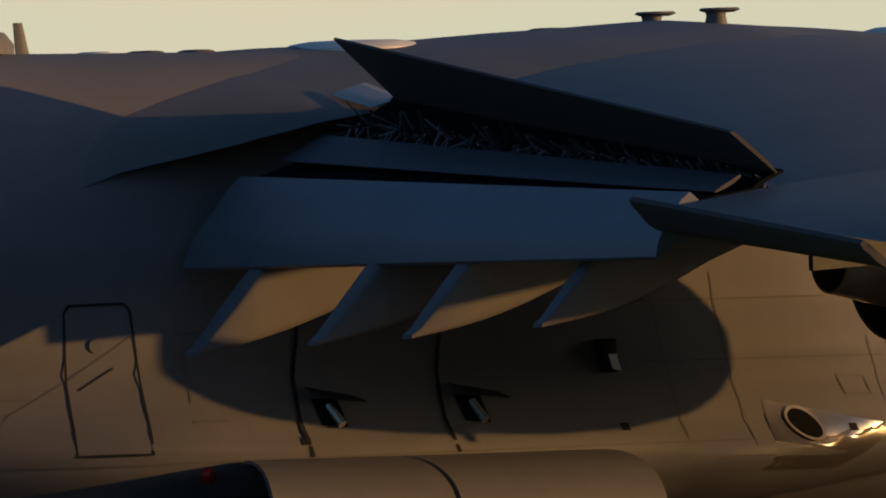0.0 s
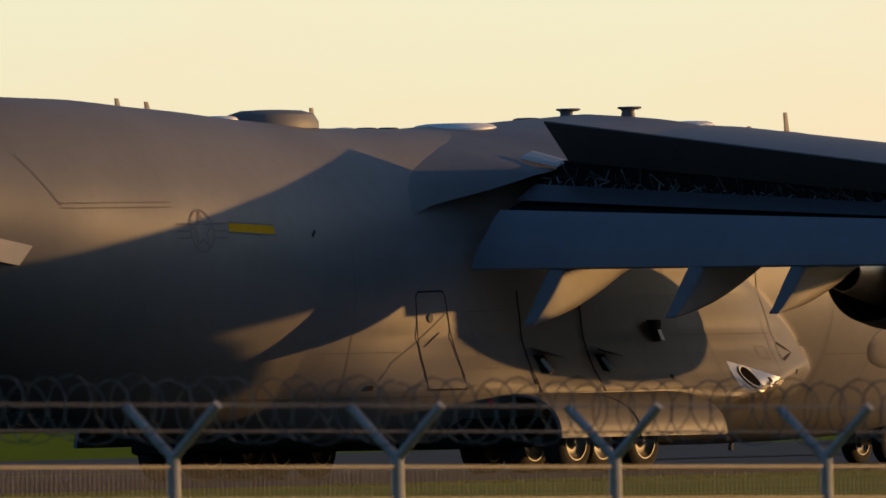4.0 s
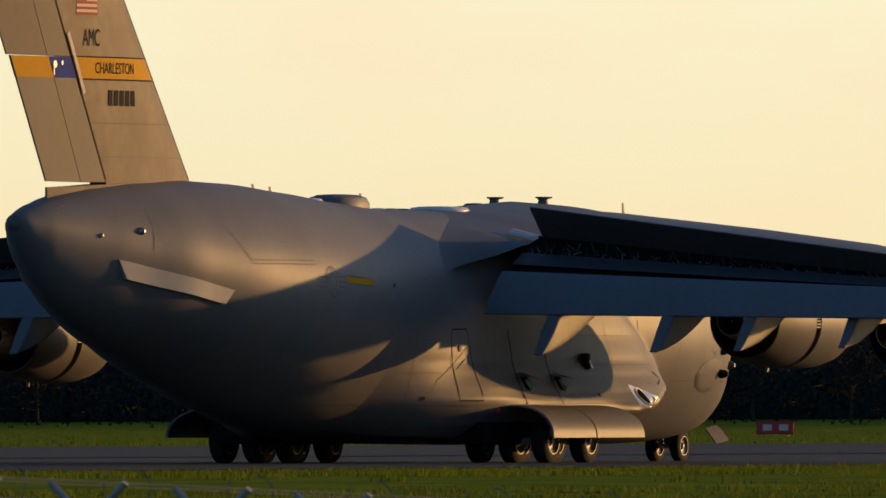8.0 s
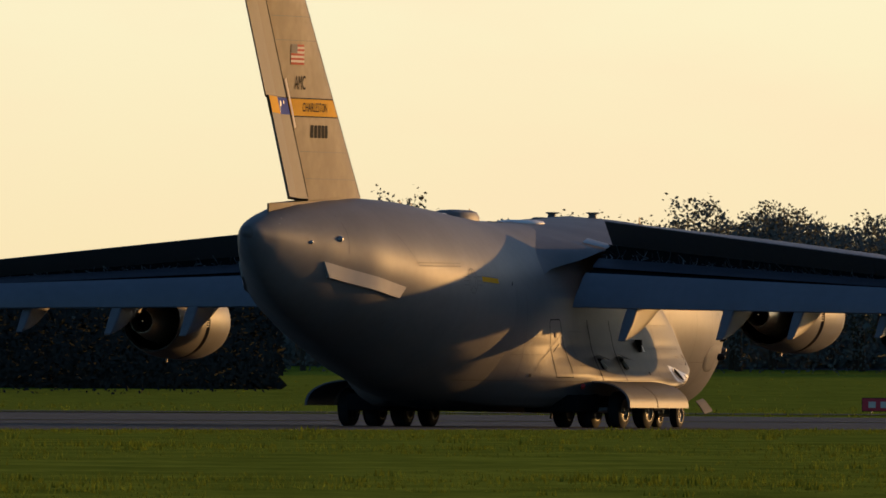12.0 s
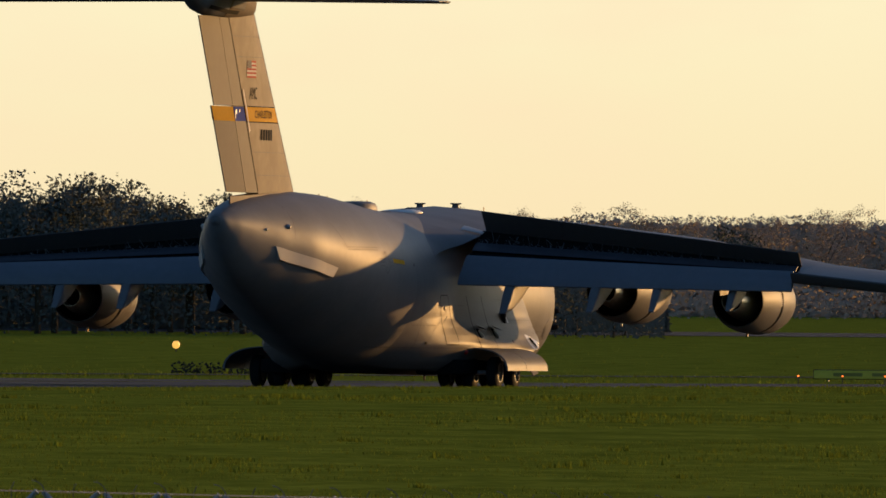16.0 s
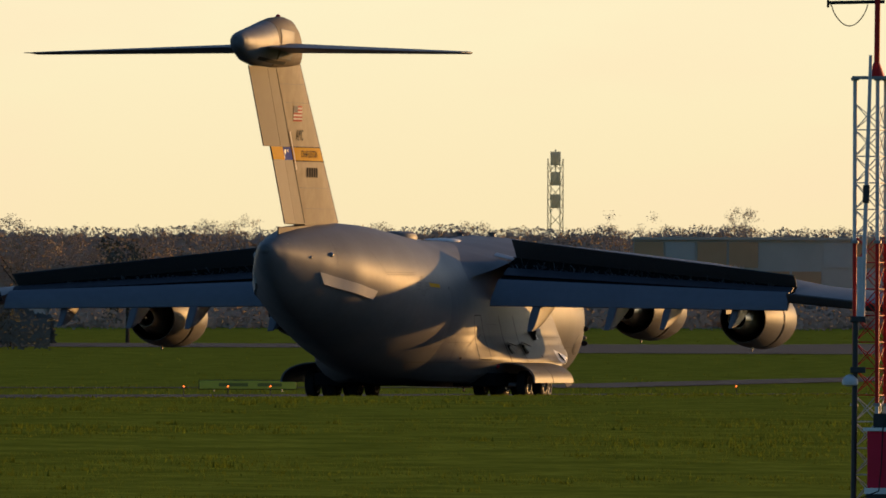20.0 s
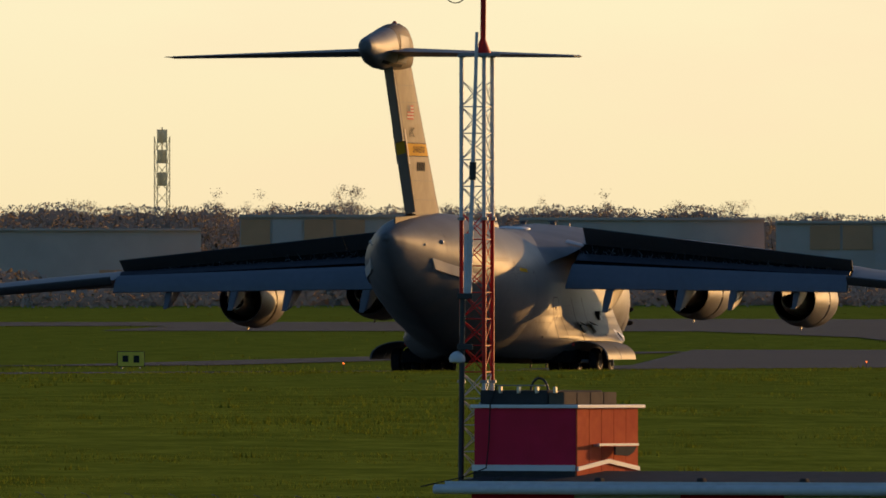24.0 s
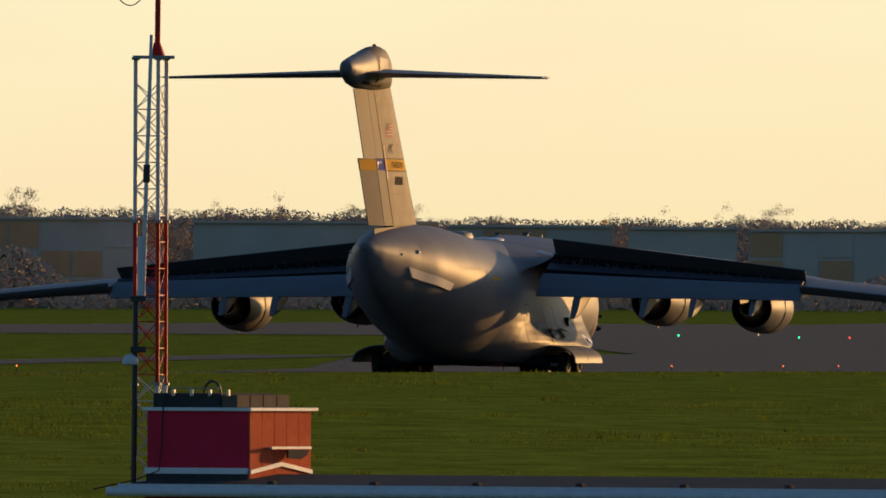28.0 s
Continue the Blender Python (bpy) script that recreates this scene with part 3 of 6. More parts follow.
def wheel(x, y, r, w):
    m = pose(x, y, r, rz=90)
    hw = w / 2
    tyre = finish("wheel", lathe([(-hw * 0.8, r * 0.52), (-hw, r * 0.62), (-hw, r * 0.82), (-hw * 0.75, r * 0.96), (-hw * 0.3, r), (hw * 0.3, r), (hw * 0.75, r * 0.96), (hw, r * 0.82), (hw, r * 0.62), (hw * 0.8, r * 0.52)], m, 30), TYRE, plane)
    finish("rim", lathe([(-hw * 0.9, 0.05), (-hw * 0.5, r * 0.25), (-hw * 0.55, r * 0.4), (-hw * 0.86, r * 0.53), (hw * 0.86, r * 0.53), (hw * 0.55, r * 0.4), (hw * 0.5, r * 0.25), (hw * 0.9, 0.05)], m, 24, cap=True), HUB, tyre)
    # polished edge where tyre meets rim
    bm = bmesh.new()
    for s in (-1, 1):
        lathe([(s * hw * 0.84, r * 0.53), (s * hw * 1.01, r * 0.56), (s * hw * 1.01, r * 0.6), (s * hw * 0.9, r * 0.6)], m, 30, bm)
    finish("rim_flange", bm, HUB, tyre)


for side in (-1, 1):
    for x in (-0.2, 2.35):
        for y in (2.9, 3.9, 4.9):
            wheel(x, side * y, 0.64, 0.46)
        finish("axle", rod((x, side * 2.6, 0.64), (x, side * 5.05, 0.64), 0.1, 10), GEARSTEEL, plane)
        finish("gear_leg", rod((x + 0.15, side * 3.4, 0.64), (x + 0.5, side * 3.2, 1.6), 0.14, 10), GEARSTEEL, plane)
    wheel(19.15, side * 0.38, 0.46, 0.3)
finish("nose_gear_leg", rod((19.15, 0, 0.46), (19.4, 0, 1.4), 0.11, 12), GEARSTEEL, plane)
bm = rod((18.6, 0.0, 1.2), (19.15, 0, 0.75), 0.045, 8)
rod((19.15, -0.5, 0.46), (19.15, 0.5, 0.46), 0.07, 8, bm)
rod((19.5, -0.25, 1.05), (19.5, 0.25, 1.05), 0.05, 8, bm)
finish("nose_gear_links", bm, METAL, plane)
for y, x, z in ((-0.3, 19.55, 0.98), (0.3, 19.55, 0.98)):
    finish("taxi_light", lathe([(0, 0.09), (0.05, 0.1), (0.12, 0.05)], pose(x - 0.05, y, z), 14, cap=True), METAL, plane)
slab(((20.2, -0.7, 0.95), (20.35, -0.98, 0.5), (21.3, -0.95, 0.6), (21.15, -0.65, 1.05)), 0.04, SHADEPAINT, "nose_gear_door", plane)

# fin and rudders
FIN_LE, HINGE1, HINGE2, FIN_TE = ((-12.9, 7.5), (-19.3, 15.0)), ((-18.75, 7.6), (-23.25, 14.5)), ((-20.15, 7.6), (-24.35, 14.5)), ((-22.05, 7.6), (-26.65, 14.5))


def on(line, z):
    (x0, z0), (x1, z1) = line
    return x0 + (x1 - x0) * (z - z0) / (z1 - z0)


def fin_half(x, z):
    """Half thickness of fin and rudder at a station and height."""
    le, te = on(FIN_LE, z), on(FIN_TE, z)
    u = max(0.0, min(1.0, (le - x) / (le - te)))
    return 0.145 * (le - te) * (1.48 * math.sqrt(u) - 0.63 * u - 1.76 * u * u + 1.42 * u ** 3 - 0.49 * u ** 4) / 2 * 1.0 + 0.012


def fin_slab(front, back, z0, z1, n=8, rows=6):
    rings = []
    for j in range(rows + 1):
        z = z0 + (z1 - z0) * j / rows
        a, b = on(front, z), on(back, z)
        pts = [a + (b - a) * (0.5 - 0.5 * math.cos(math.pi * k / n)) for k in range(n + 1)]
        rings.append([Vector((x, -fin_half(x, z), z)) for x in pts] + [Vector((x, fin_half(x, z), z)) for x in pts[::-1]])
    return loft(rings)


fin = finish("fin", fin_slab(FIN_LE, HINGE1, 7.35, 14.95, 12, 8), FINPAINT, plane, label="weathered grey tail fin with a yellow band")
finish("fin_base", loft([[Vector((x, s * w, z)) for s, z in ((-1, z0), (1, z0), (1, z1), (-1, z1))] for x, w, z0, z1 in ((-13.5, 0.1, 7.4, 7.72), (-16, 0.42, 7.4, 7.7), (-18.5, 0.4, 7.2, 7.58), (-20.6, 0.24, 7.0, 7.5), (-22.0, 0.03, 7.1, 7.46))]), FINPAINT, plane)


def hinge_frame(line, z):
    (x0, z0), (x1, z1) = line
    up = Vector((x1 - x0, 0, z1 - z0)).normalized()
    yy = Vector((0, 1, 0))
    xx = yy.cross(up)
    m = Matrix((xx, yy, up)).transposed().to_4x4()
    return Matrix.Translation((on(line, z), 0, z)) @ m


RUDDERS = []
BAND = (10.40, 10.96)
for nm, z0, z1 in (("lower_rudder", 7.62, 10.97), ("upper_rudder", 10.99, 14.45)):
    m1, m2 = hinge_frame(HINGE1, z0), hinge_frame(HINGE2, z0)
    gap1 = tuple((x - 0.03, z) for x, z in HINGE1)
    gap2 = tuple((x - 0.03, z) for x, z in HINGE2)
    bm = fin_slab(gap1, HINGE2, z0, z1)
    bm.transform(m1.inverted())
    front = finish(nm, bm, RUDDERPAINT, plane)
    front.matrix_basis = m1
    bm = fin_slab(gap2, FIN_TE, z0, z1)
    bm.transform(m2.inverted())
    aft = finish("rudder_tab", bm, RUDDERPAINT, front)
    local = m1.inverted() @ m2
    aft.matrix_basis = local
    RUDDERS.append((front, m1, aft, local))
    if z0 < 8:
        for holder, mm, fr, bk, mat in ((front, m1, gap1, HINGE2, BLUE), (aft, m2, gap2, FIN_TE, YELLOW)):
            for side in (-1, 1):
                bm = bmesh.new()
                rows = []
                for z in BAND:
                    pts = [on(fr, z) + (on(bk, z) - on(fr, z)) * k / 6 for k in range(7)]
                    rows.append([bm.verts.new((x, side * (fin_half(x, z) + 0.01), z)) for x in pts])
                for i in range(6):
                    bm.faces.new((rows[0][i], rows[0][i + 1], rows[1][i + 1], rows[1][i]))
                bm.transform(mm.inverted())
                finish("tail_band", bm, mat, holder)
# markings on the fin
z_a, z_b = BAND
for side in (-1, 1):
    patch("tail_band", ((on(HINGE1, z_a), z_a), (on(FIN_LE, z_a) - 0.06, z_a), (on(FIN_LE, z_b) - 0.06, z_b), (on(HINGE1, z_b), z_b)), YELLOW, fin, 0.01, 12, 2, (side,), fin_half, "faded yellow band with dark lettering")
    for z in (z_a - 0.02, z_b + 0.02):
        patch("band_edge", ((on(HINGE1, z), z - 0.02), (on(FIN_LE, z) - 0.06, z - 0.02), (on(FIN_LE, z) - 0.06, z + 0.02), (on(HINGE1, z), z + 0.02)), MARKING, fin, 0.012, 12, 1, (side,), fin_half)


def lettering(text, x0, x1, z0, z1, mat, parent, off=0.016):
    """Built-in lettering wrapped on both sides of the fin."""
    for side in (-1, 1):
        cu = bpy.data.curves.new("lettering", "FONT")
        cu.body, cu.resolution_u = text, 3
        tmp = bpy.data.objects.new("lettering", cu)
        scene.collection.objects.link(tmp)
        me = bpy.data.meshes.new_from_object(tmp.evaluated_get(bpy.context.evaluated_depsgraph_get()))
        bpy.data.objects.remove(tmp)
        co = [v.co.copy() for v in me.vertices]
        ax, bx = min(c.x for c in co), max(c.x for c in co)
        ay, by = min(c.y for c in co), max(c.y for c in co)
        for v in me.vertices:
            u, w = (v.co.x - ax) / (bx - ax), (v.co.y - ay) / (by - ay)
            if side > 0:
                u = 1 - u
            x, z = x0 + (x1 - x0) * u, z0 + (z1 - z0) * w
            v.co = (x, side * (fin_half(x, z) + off), z)
        me.materials.append(mat)
        ob = new("lettering", me)
        ob.parent = parent


lettering("AMC", -20.3, -19.3, 11.27, 11.74, MARKING, fin)
lettering("CHARLESTON", -19.55, -17.15, 10.54, 10.84, MARKING, fin, 0.02)
for k in range(5):
    x = -18.75 + k * 0.345
    patch("number_bar", ((x, 9.68), (x + 0.25, 9.68), (x + 0.25, 10.10), (x, 10.10)), MARKING, fin, 0.014, 2, 2, (-1, 1), fin_half)
for k in range(9):
    z = 12.1 + k * 0.075
    x0 = -20.7 + (0.62 if k > 4 else 0)
    patch("flag_stripe", ((-20.7, z), (-19.45, z), (-19.45, z + 0.075), (-20.7, z + 0.075)), FLAGRED if k % 2 == 0 else PALE, fin, 0.014, 3, 1, (-1, 1), fin_half)
patch("flag_field", ((-20.7, 12.48), (-20.12, 12.48), (-20.12, 12.78), (-20.7, 12.78)), GREYMARK, fin, 0.02, 2, 1, (-1, 1), fin_half)
seam([(-21.2, 11.62), (-20.2, 10.0)], 0.13, PALE, "actuator_fairing", 0.05, (-1, 1), fin_half, fin)
# palm and crescent on the blue field, as plain shapes
front = RUDDERS[0][0]
m1 = RUDDERS[0][1]
for px, pz, rx, rz in ((-21.85, 10.76, 0.12, 0.1), (-21.9, 10.58, 0.03, 0.13), (-21.45, 10.8, 0.06, 0.07)):
    bm = bmesh.new()
    vs = [bm.verts.new((px + rx * math.cos(a), -(fin_half(px, pz) + 0.022), pz + rz * math.sin(a))) for a in [k / 12 * math.tau for k in range(12)]]
    bm.faces.new(vs)
    bm.transform(m1.inverted())
    finish("emblem_shape", bm, WHITE, front)

# tail bullet and tailplane
BULLET = [(-28.45, 15.68, 15.34, 0.12), (-28.3, 15.78, 15.15, 0.3), (-27.8, 15.9, 14.92, 0.43), (-26.8, 16.04, 14.6, 0.56), (-25.5, 16.22, 14.45, 0.66), (-24.2, 16.42, 14.4, 0.7), (-23.0, 16.58, 14.38, 0.68), (-22.0, 16.64, 14.38, 0.62), (-20.8, 16.52, 14.4, 0.52), (-20.0, 16.22, 14.45, 0.44), (-19.5, 15.8, 14.5, 0.33), (-19.25, 15.2, 14.55, 0.2)]


def bullet_ring(x, grow=0.0):
    top, bot, hw = lerp_table(BULLET, x)
    return [Vector((x, (hw + grow) * math.copysign(abs(math.cos(a)) ** 0.75, math.cos(a)), (top + bot) / 2 + ((top - bot) / 2 + grow) * math.sin(a))) for a in [k / 32 * math.tau for k in range(32)]]


def bullet_half(x, z):
    """Half width of the tail bullet at a station and height."""
    top, bot, hw = lerp_table(BULLET, x)
    q = max(-1.0, min(1.0, (2 * z - top - bot) / (top - bot)))
    return hw * math.sqrt(1 - q * q) ** 0.75


bullet = finish("tail_bullet", loft([bullet_ring(-28.45 + 4.3 * (k / 24) ** 1.3) for k in range(25)]), PAINT, plane)
finish("bullet_front", loft([bullet_ring(-24.15 + 4.9 * (1 - (1 - k / 24) ** 1.3), 0.012) for k in range(25)]), FINPAINT, plane, label="weathered front of the tail bullet")
patch("stabiliser_cutout", ((-24.1, 14.78), (-21.9, 14.72), (-21.5, 16.0), (-23.7, 16.1)), PAINT, bullet, 0.03, 10, 6, (-1, 1), bullet_half)
seam([(-24.1, 14.78), (-21.9, 14.72), (-21.5, 16.0), (-23.7, 16.1), (-24.1, 14.78)], 0.05, GREYMARK, "cutout_edge", 0.04, (-1, 1), bullet_half, bullet)
seam([(-26.6, 14.78), (-24.4, 14.62), (-22.6, 14.6)], 0.14, SEAM, "bullet_gap", 0.03, (-1, 1), bullet_half, bullet)
finish("beacon", lathe([(0, 0.12), (0.08, 0.11), (0.14, 0.05)], pose(-22.1, 0, 16.6, ry=-90), 12, cap=True), REDLENS, plane)
for side in (-1, 1):
    tp = finish("tailplane", loft([foil(-20.9, -24.9, side * 0.3, 15.27, 0.11, camber=0), foil(-25.35, -26.95, side * 9.75, 15.0, 0.08, camber=0), foil(-25.8, -26.95, side * 9.92, 15.0, 0.04, camber=0)]), PAINT, plane)
    finish("elevator", loft([foil(-24.8, -26.35, side * 0.75, 15.26, 0.11, camber=0), foil(-26.92, -27.6, side * 9.9, 15.0, 0.06, camber=0)]), PAINT, tp)

# strakes under the tail
for side in (-1, 1):
    rings = []
    for k in range(13):
        u = k / 12
        xt, zt, xb, zb = -20.63 + 4.71 * u, 5.53 - 0.81 * u, -20.25 + 4.05 * u, 5.0 - 0.66 * u
        yt, yb = skin_y(xt, zt), skin_y(xb, zb)
        rings.append([Vector((x, side * y, z)) for x, y, z in ((xt, yt - 0.05, zt), (xt, yt + 0.04, zt), (xb, yb + 0.10, zb), (xb, yb - 0.05, zb))])
    finish("tail_strake", loft(rings), STRAKE, plane, True, "pale strake along the tail's underside")

# top of the fuselage: domes, discs, blades, two mushroom aerials
def dome(name, x0, x1, z, h, w, mat, y=0.0):
    rings = []
    for s, k in ((1.0, 0.0), (1.0, 0.35), (0.9, 0.75), (0.65, 0.95), (0.25, 1.0)):
        rings.append([Vector(((x0 + x1) / 2 + (x1 - x0) / 2 * s * math.cos(a), y + w * s * math.sin(a), z + h * k)) for a in [i / 24 * math.tau for i in range(24)]])
    return finish(name, loft(rings), mat, plane)


dome("radome", -4.6, -1.95, 7.05, 0.38, 0.75, PAINT)
dome("satcom_disc", 2.5, 4.4, 6.98, 0.17, 0.85, WHITE)
dome("white_dome", 11.75, 13.0, 6.98, 0.2, 0.5, WHITE)
dome("white_dome", -5.6, -4.7, 7.2, 0.11, 0.35, WHITE)
dome("low_cover", 14.2, 15.2, 6.9, 0.1, 0.5, WHITE)
for x in (-0.9, -0.1, 0.7):
    dome("flush_aerial", x, x + 0.55, 7.0, 0.07, 0.24, WHITE if x < -0.5 else GREYMARK)
dome("flush_aerial", 6.6, 7.3, 7.17, 0.1, 0.3, GREYMARK, 0.5)
for x, y, z, h in ((-1.75, 0, 7.05, 0.42), (16.1, 0, 6.9, 0.45), (-8.6, 0.1, 7.45, 0.22), (-7.7, 0.0, 7.4, 0.2), (13.4, 0.3, 7.0, 0.12), (15.0, 0.2, 6.95, 0.12)):
    finish("blade_aerial", loft([[Vector((x + dx * s - k * 0.06, y + dy * s, z + k * h)) for dx, dy in ((0.1, 0), (0, 0.03), (-0.1, 0), (0, -0.03))] for s, k in ((1.1, 0), (0.75, 1))]), PAINT, plane)
for x, y in ((8.75, 0.7), (8.78, -0.78)):
    st = finish("mushroom_aerial", lathe([(0, 0.24), (0.08, 0.17), (0.28, 0.13), (0.34, 0.15)], pose(x, y, 7.08, ry=-90), 18, cap=True), PAINT, plane)
    finish("aerial_cap", loft([[Vector((x + 0.06 + 0.3 * s * math.cos(a), y + 0.24 * s * math.sin(a), 7.40 + d)) for a in [k / 20 * math.tau for k in range(20)]] for s, d in ((0.7, 0.0), (1.0, 0.03), (0.9, 0.06))]), PAINT, st)

# tail lights, seams and small fittings on the skin
for x, z, r in ((-19.64, 6.29, 0.095), (-21.23, 6.17, 0.06), (-22.6, 6.75, 0.025), (-22.2, 6.95, 0.025)):
    for side in (-1, 1):
        y = skin_y(x, z)
        finish("tail_light", lathe([(0, r * 1.2), (r * 0.9, r), (r * 1.4, r * 0.4)], pose(x, side * (y - 0.02), z, rz=90 * side) , 12, cap=True), GEARSTEEL, plane)
finish("tail_cone_cap", lathe([(-24.18, 0.04), (-24.12, 0.12), (-24.0, 0.22)], pose(0, 0, 6.47), 20, cap=True), GREYMARK, plane)
patch("yellow_bar", ((-9.88, 4.92), (-8.3, 4.86), (-8.3, 5.06), (-9.88, 5.12)), YELLOW, None, 0.012, 8, 1, (-1, 1), skin_y, "yellow stripe on the aft fuselage")
for off, mt in ((0.0, GREYMARK),):
    for z in (4.93, 5.13):
        seam([(-9.93, z + 0.01), (-8.25, z - 0.06)], 0.03, GREYMARK, "bar_edge", sides=(-1, 1), surface=skin_y, off=0.016)
cx, cz = -10.83, 4.97
circle = [(cx + 0.4 * math.cos(a), cz + 0.42 * math.sin(a)) for a in [k / 24 * math.tau for k in range(25)]]
seam(circle, 0.03, PANELLINE, "roundel_ring", sides=(-1, 1), surface=skin_y)
star = [(cx + r * math.cos(a), cz + r * math.sin(a)) for k in range(11) for a, r in [(math.pi / 2 + k * math.pi / 5, 0.4 if k % 2 == 0 else 0.16)]]
seam(star, 0.026, PANELLINE, "roundel_star", sides=(-1, 1), surface=skin_y)
for s in (-1, 1):
    for z in (-0.14, 0.0, 0.14):
        seam([(cx + s * 0.4, cz + z), (cx + s * 0.85, cz + z)], 0.026, PANELLINE, "roundel_bar", sides=(-1, 1), surface=skin_y)
for z in (5.45, 5.55):
    seam([(-15.1, z), (-11.7, z)], 0.022, GREYMARK, sides=(-1, 1), surface=skin_y)
seam([(-19.0, 7.1), (-19.1, 6.5), (-19.3, 5.8)], 0.03, GREYMARK, sides=(-1, 1), surface=skin_y)
seam([(-15.9, 6.5), (-15.1, 5.5)], 0.022, GREYMARK, sides=(-1, 1), surface=skin_y)
seam([(-6.95, 4.83), (-6.8, 4.95)], 0.07, MARKING, "static_port", sides=(-1, 1), surface=skin_y)
# troop door in the fairing
seam([(-3.56, 2.68), (-3.52, 3.6), (-3.44, 3.7), (-2.6, 3.71), (-2.52, 3.62), (-2.5, 2.9), (-2.55, 1.74), (-3.56, 1.74), (-3.56, 2.68)], 0.036, SEAM, "troop_door_seam", sides=(-1, 1))
seam([(-3.4, 2.6), (-2.85, 2.88)], 0.022, SEAM, sides=(-1, 1))
seam([(-3.55, 2.72), (-2.52, 3.3)], 0.016, GREYMARK, sides=(-1, 1))
seam([(-4.9, 1.75), (-4.4, 2.3), (-3.6, 2.7)], 0.02, GREYMARK, sides=(-1, 1))
seam([(-1.85, 2.4), (-1.8, 3.1)], 0.03, GREYMARK, sides=(-1, 1))
seam([(-1.9, 2.15), (-1.4, 2.15)], 0.03, GREYMARK, sides=(-1, 1))
finish("door_window", lathe([(0, 0.1), (0.03, 0.09), (0.03, 0.02)], pose(-3.1, -side_y(-3.1, 3.17) + 0.005, 3.17, rz=-90), 16, cap=True), GREYMARK, plane)
# slots and gear inspection scoops
for x, dx in ((0.04, 0.0), (2.27, 0.02)):
    seam([(x, 3.7), (x - 0.12, 3.2), (x - 0.3, 2.7), (x - 0.38, 2.1), (x - 0.3, 1.64)], 0.06, SEAM, "gear_slot", sides=(-1, 1), off=0.02)
    x -= 0.42
    for side in (-1, 1):
        y = side_y(x + 0.5, 2.3)
        finish("vent_hood", loft([[Vector((x + 0.2 + dd, side * (y - 0.05), 2.55)), Vector((x + 0.95 + dd, side * (y - 0.05), 2.42)), Vector((x + 0.95 + dd, side * (y + 0.28 - dd * 0.2), 2.33)), Vector((x + 0.3 + dd, side * (y + 0.3), 2.4))] for dd in (0.0, 0.05)]), MARKING, plane, False)
        # flat near-black patch for the shade under the hood
        patch("vent_opening", ((x + 0.35, 2.05), (x + 0.75, 2.02), (x + 0.7, 2.38), (x + 0.3, 2.4)), DARK, None, 0.015, 2, 2, (side,))
        finish("vent_pipe", rod((x + 0.55, side * y, 2.3), (x + 0.62, side * (y + 0.22), 2.05), 0.06, 8), METAL, plane)
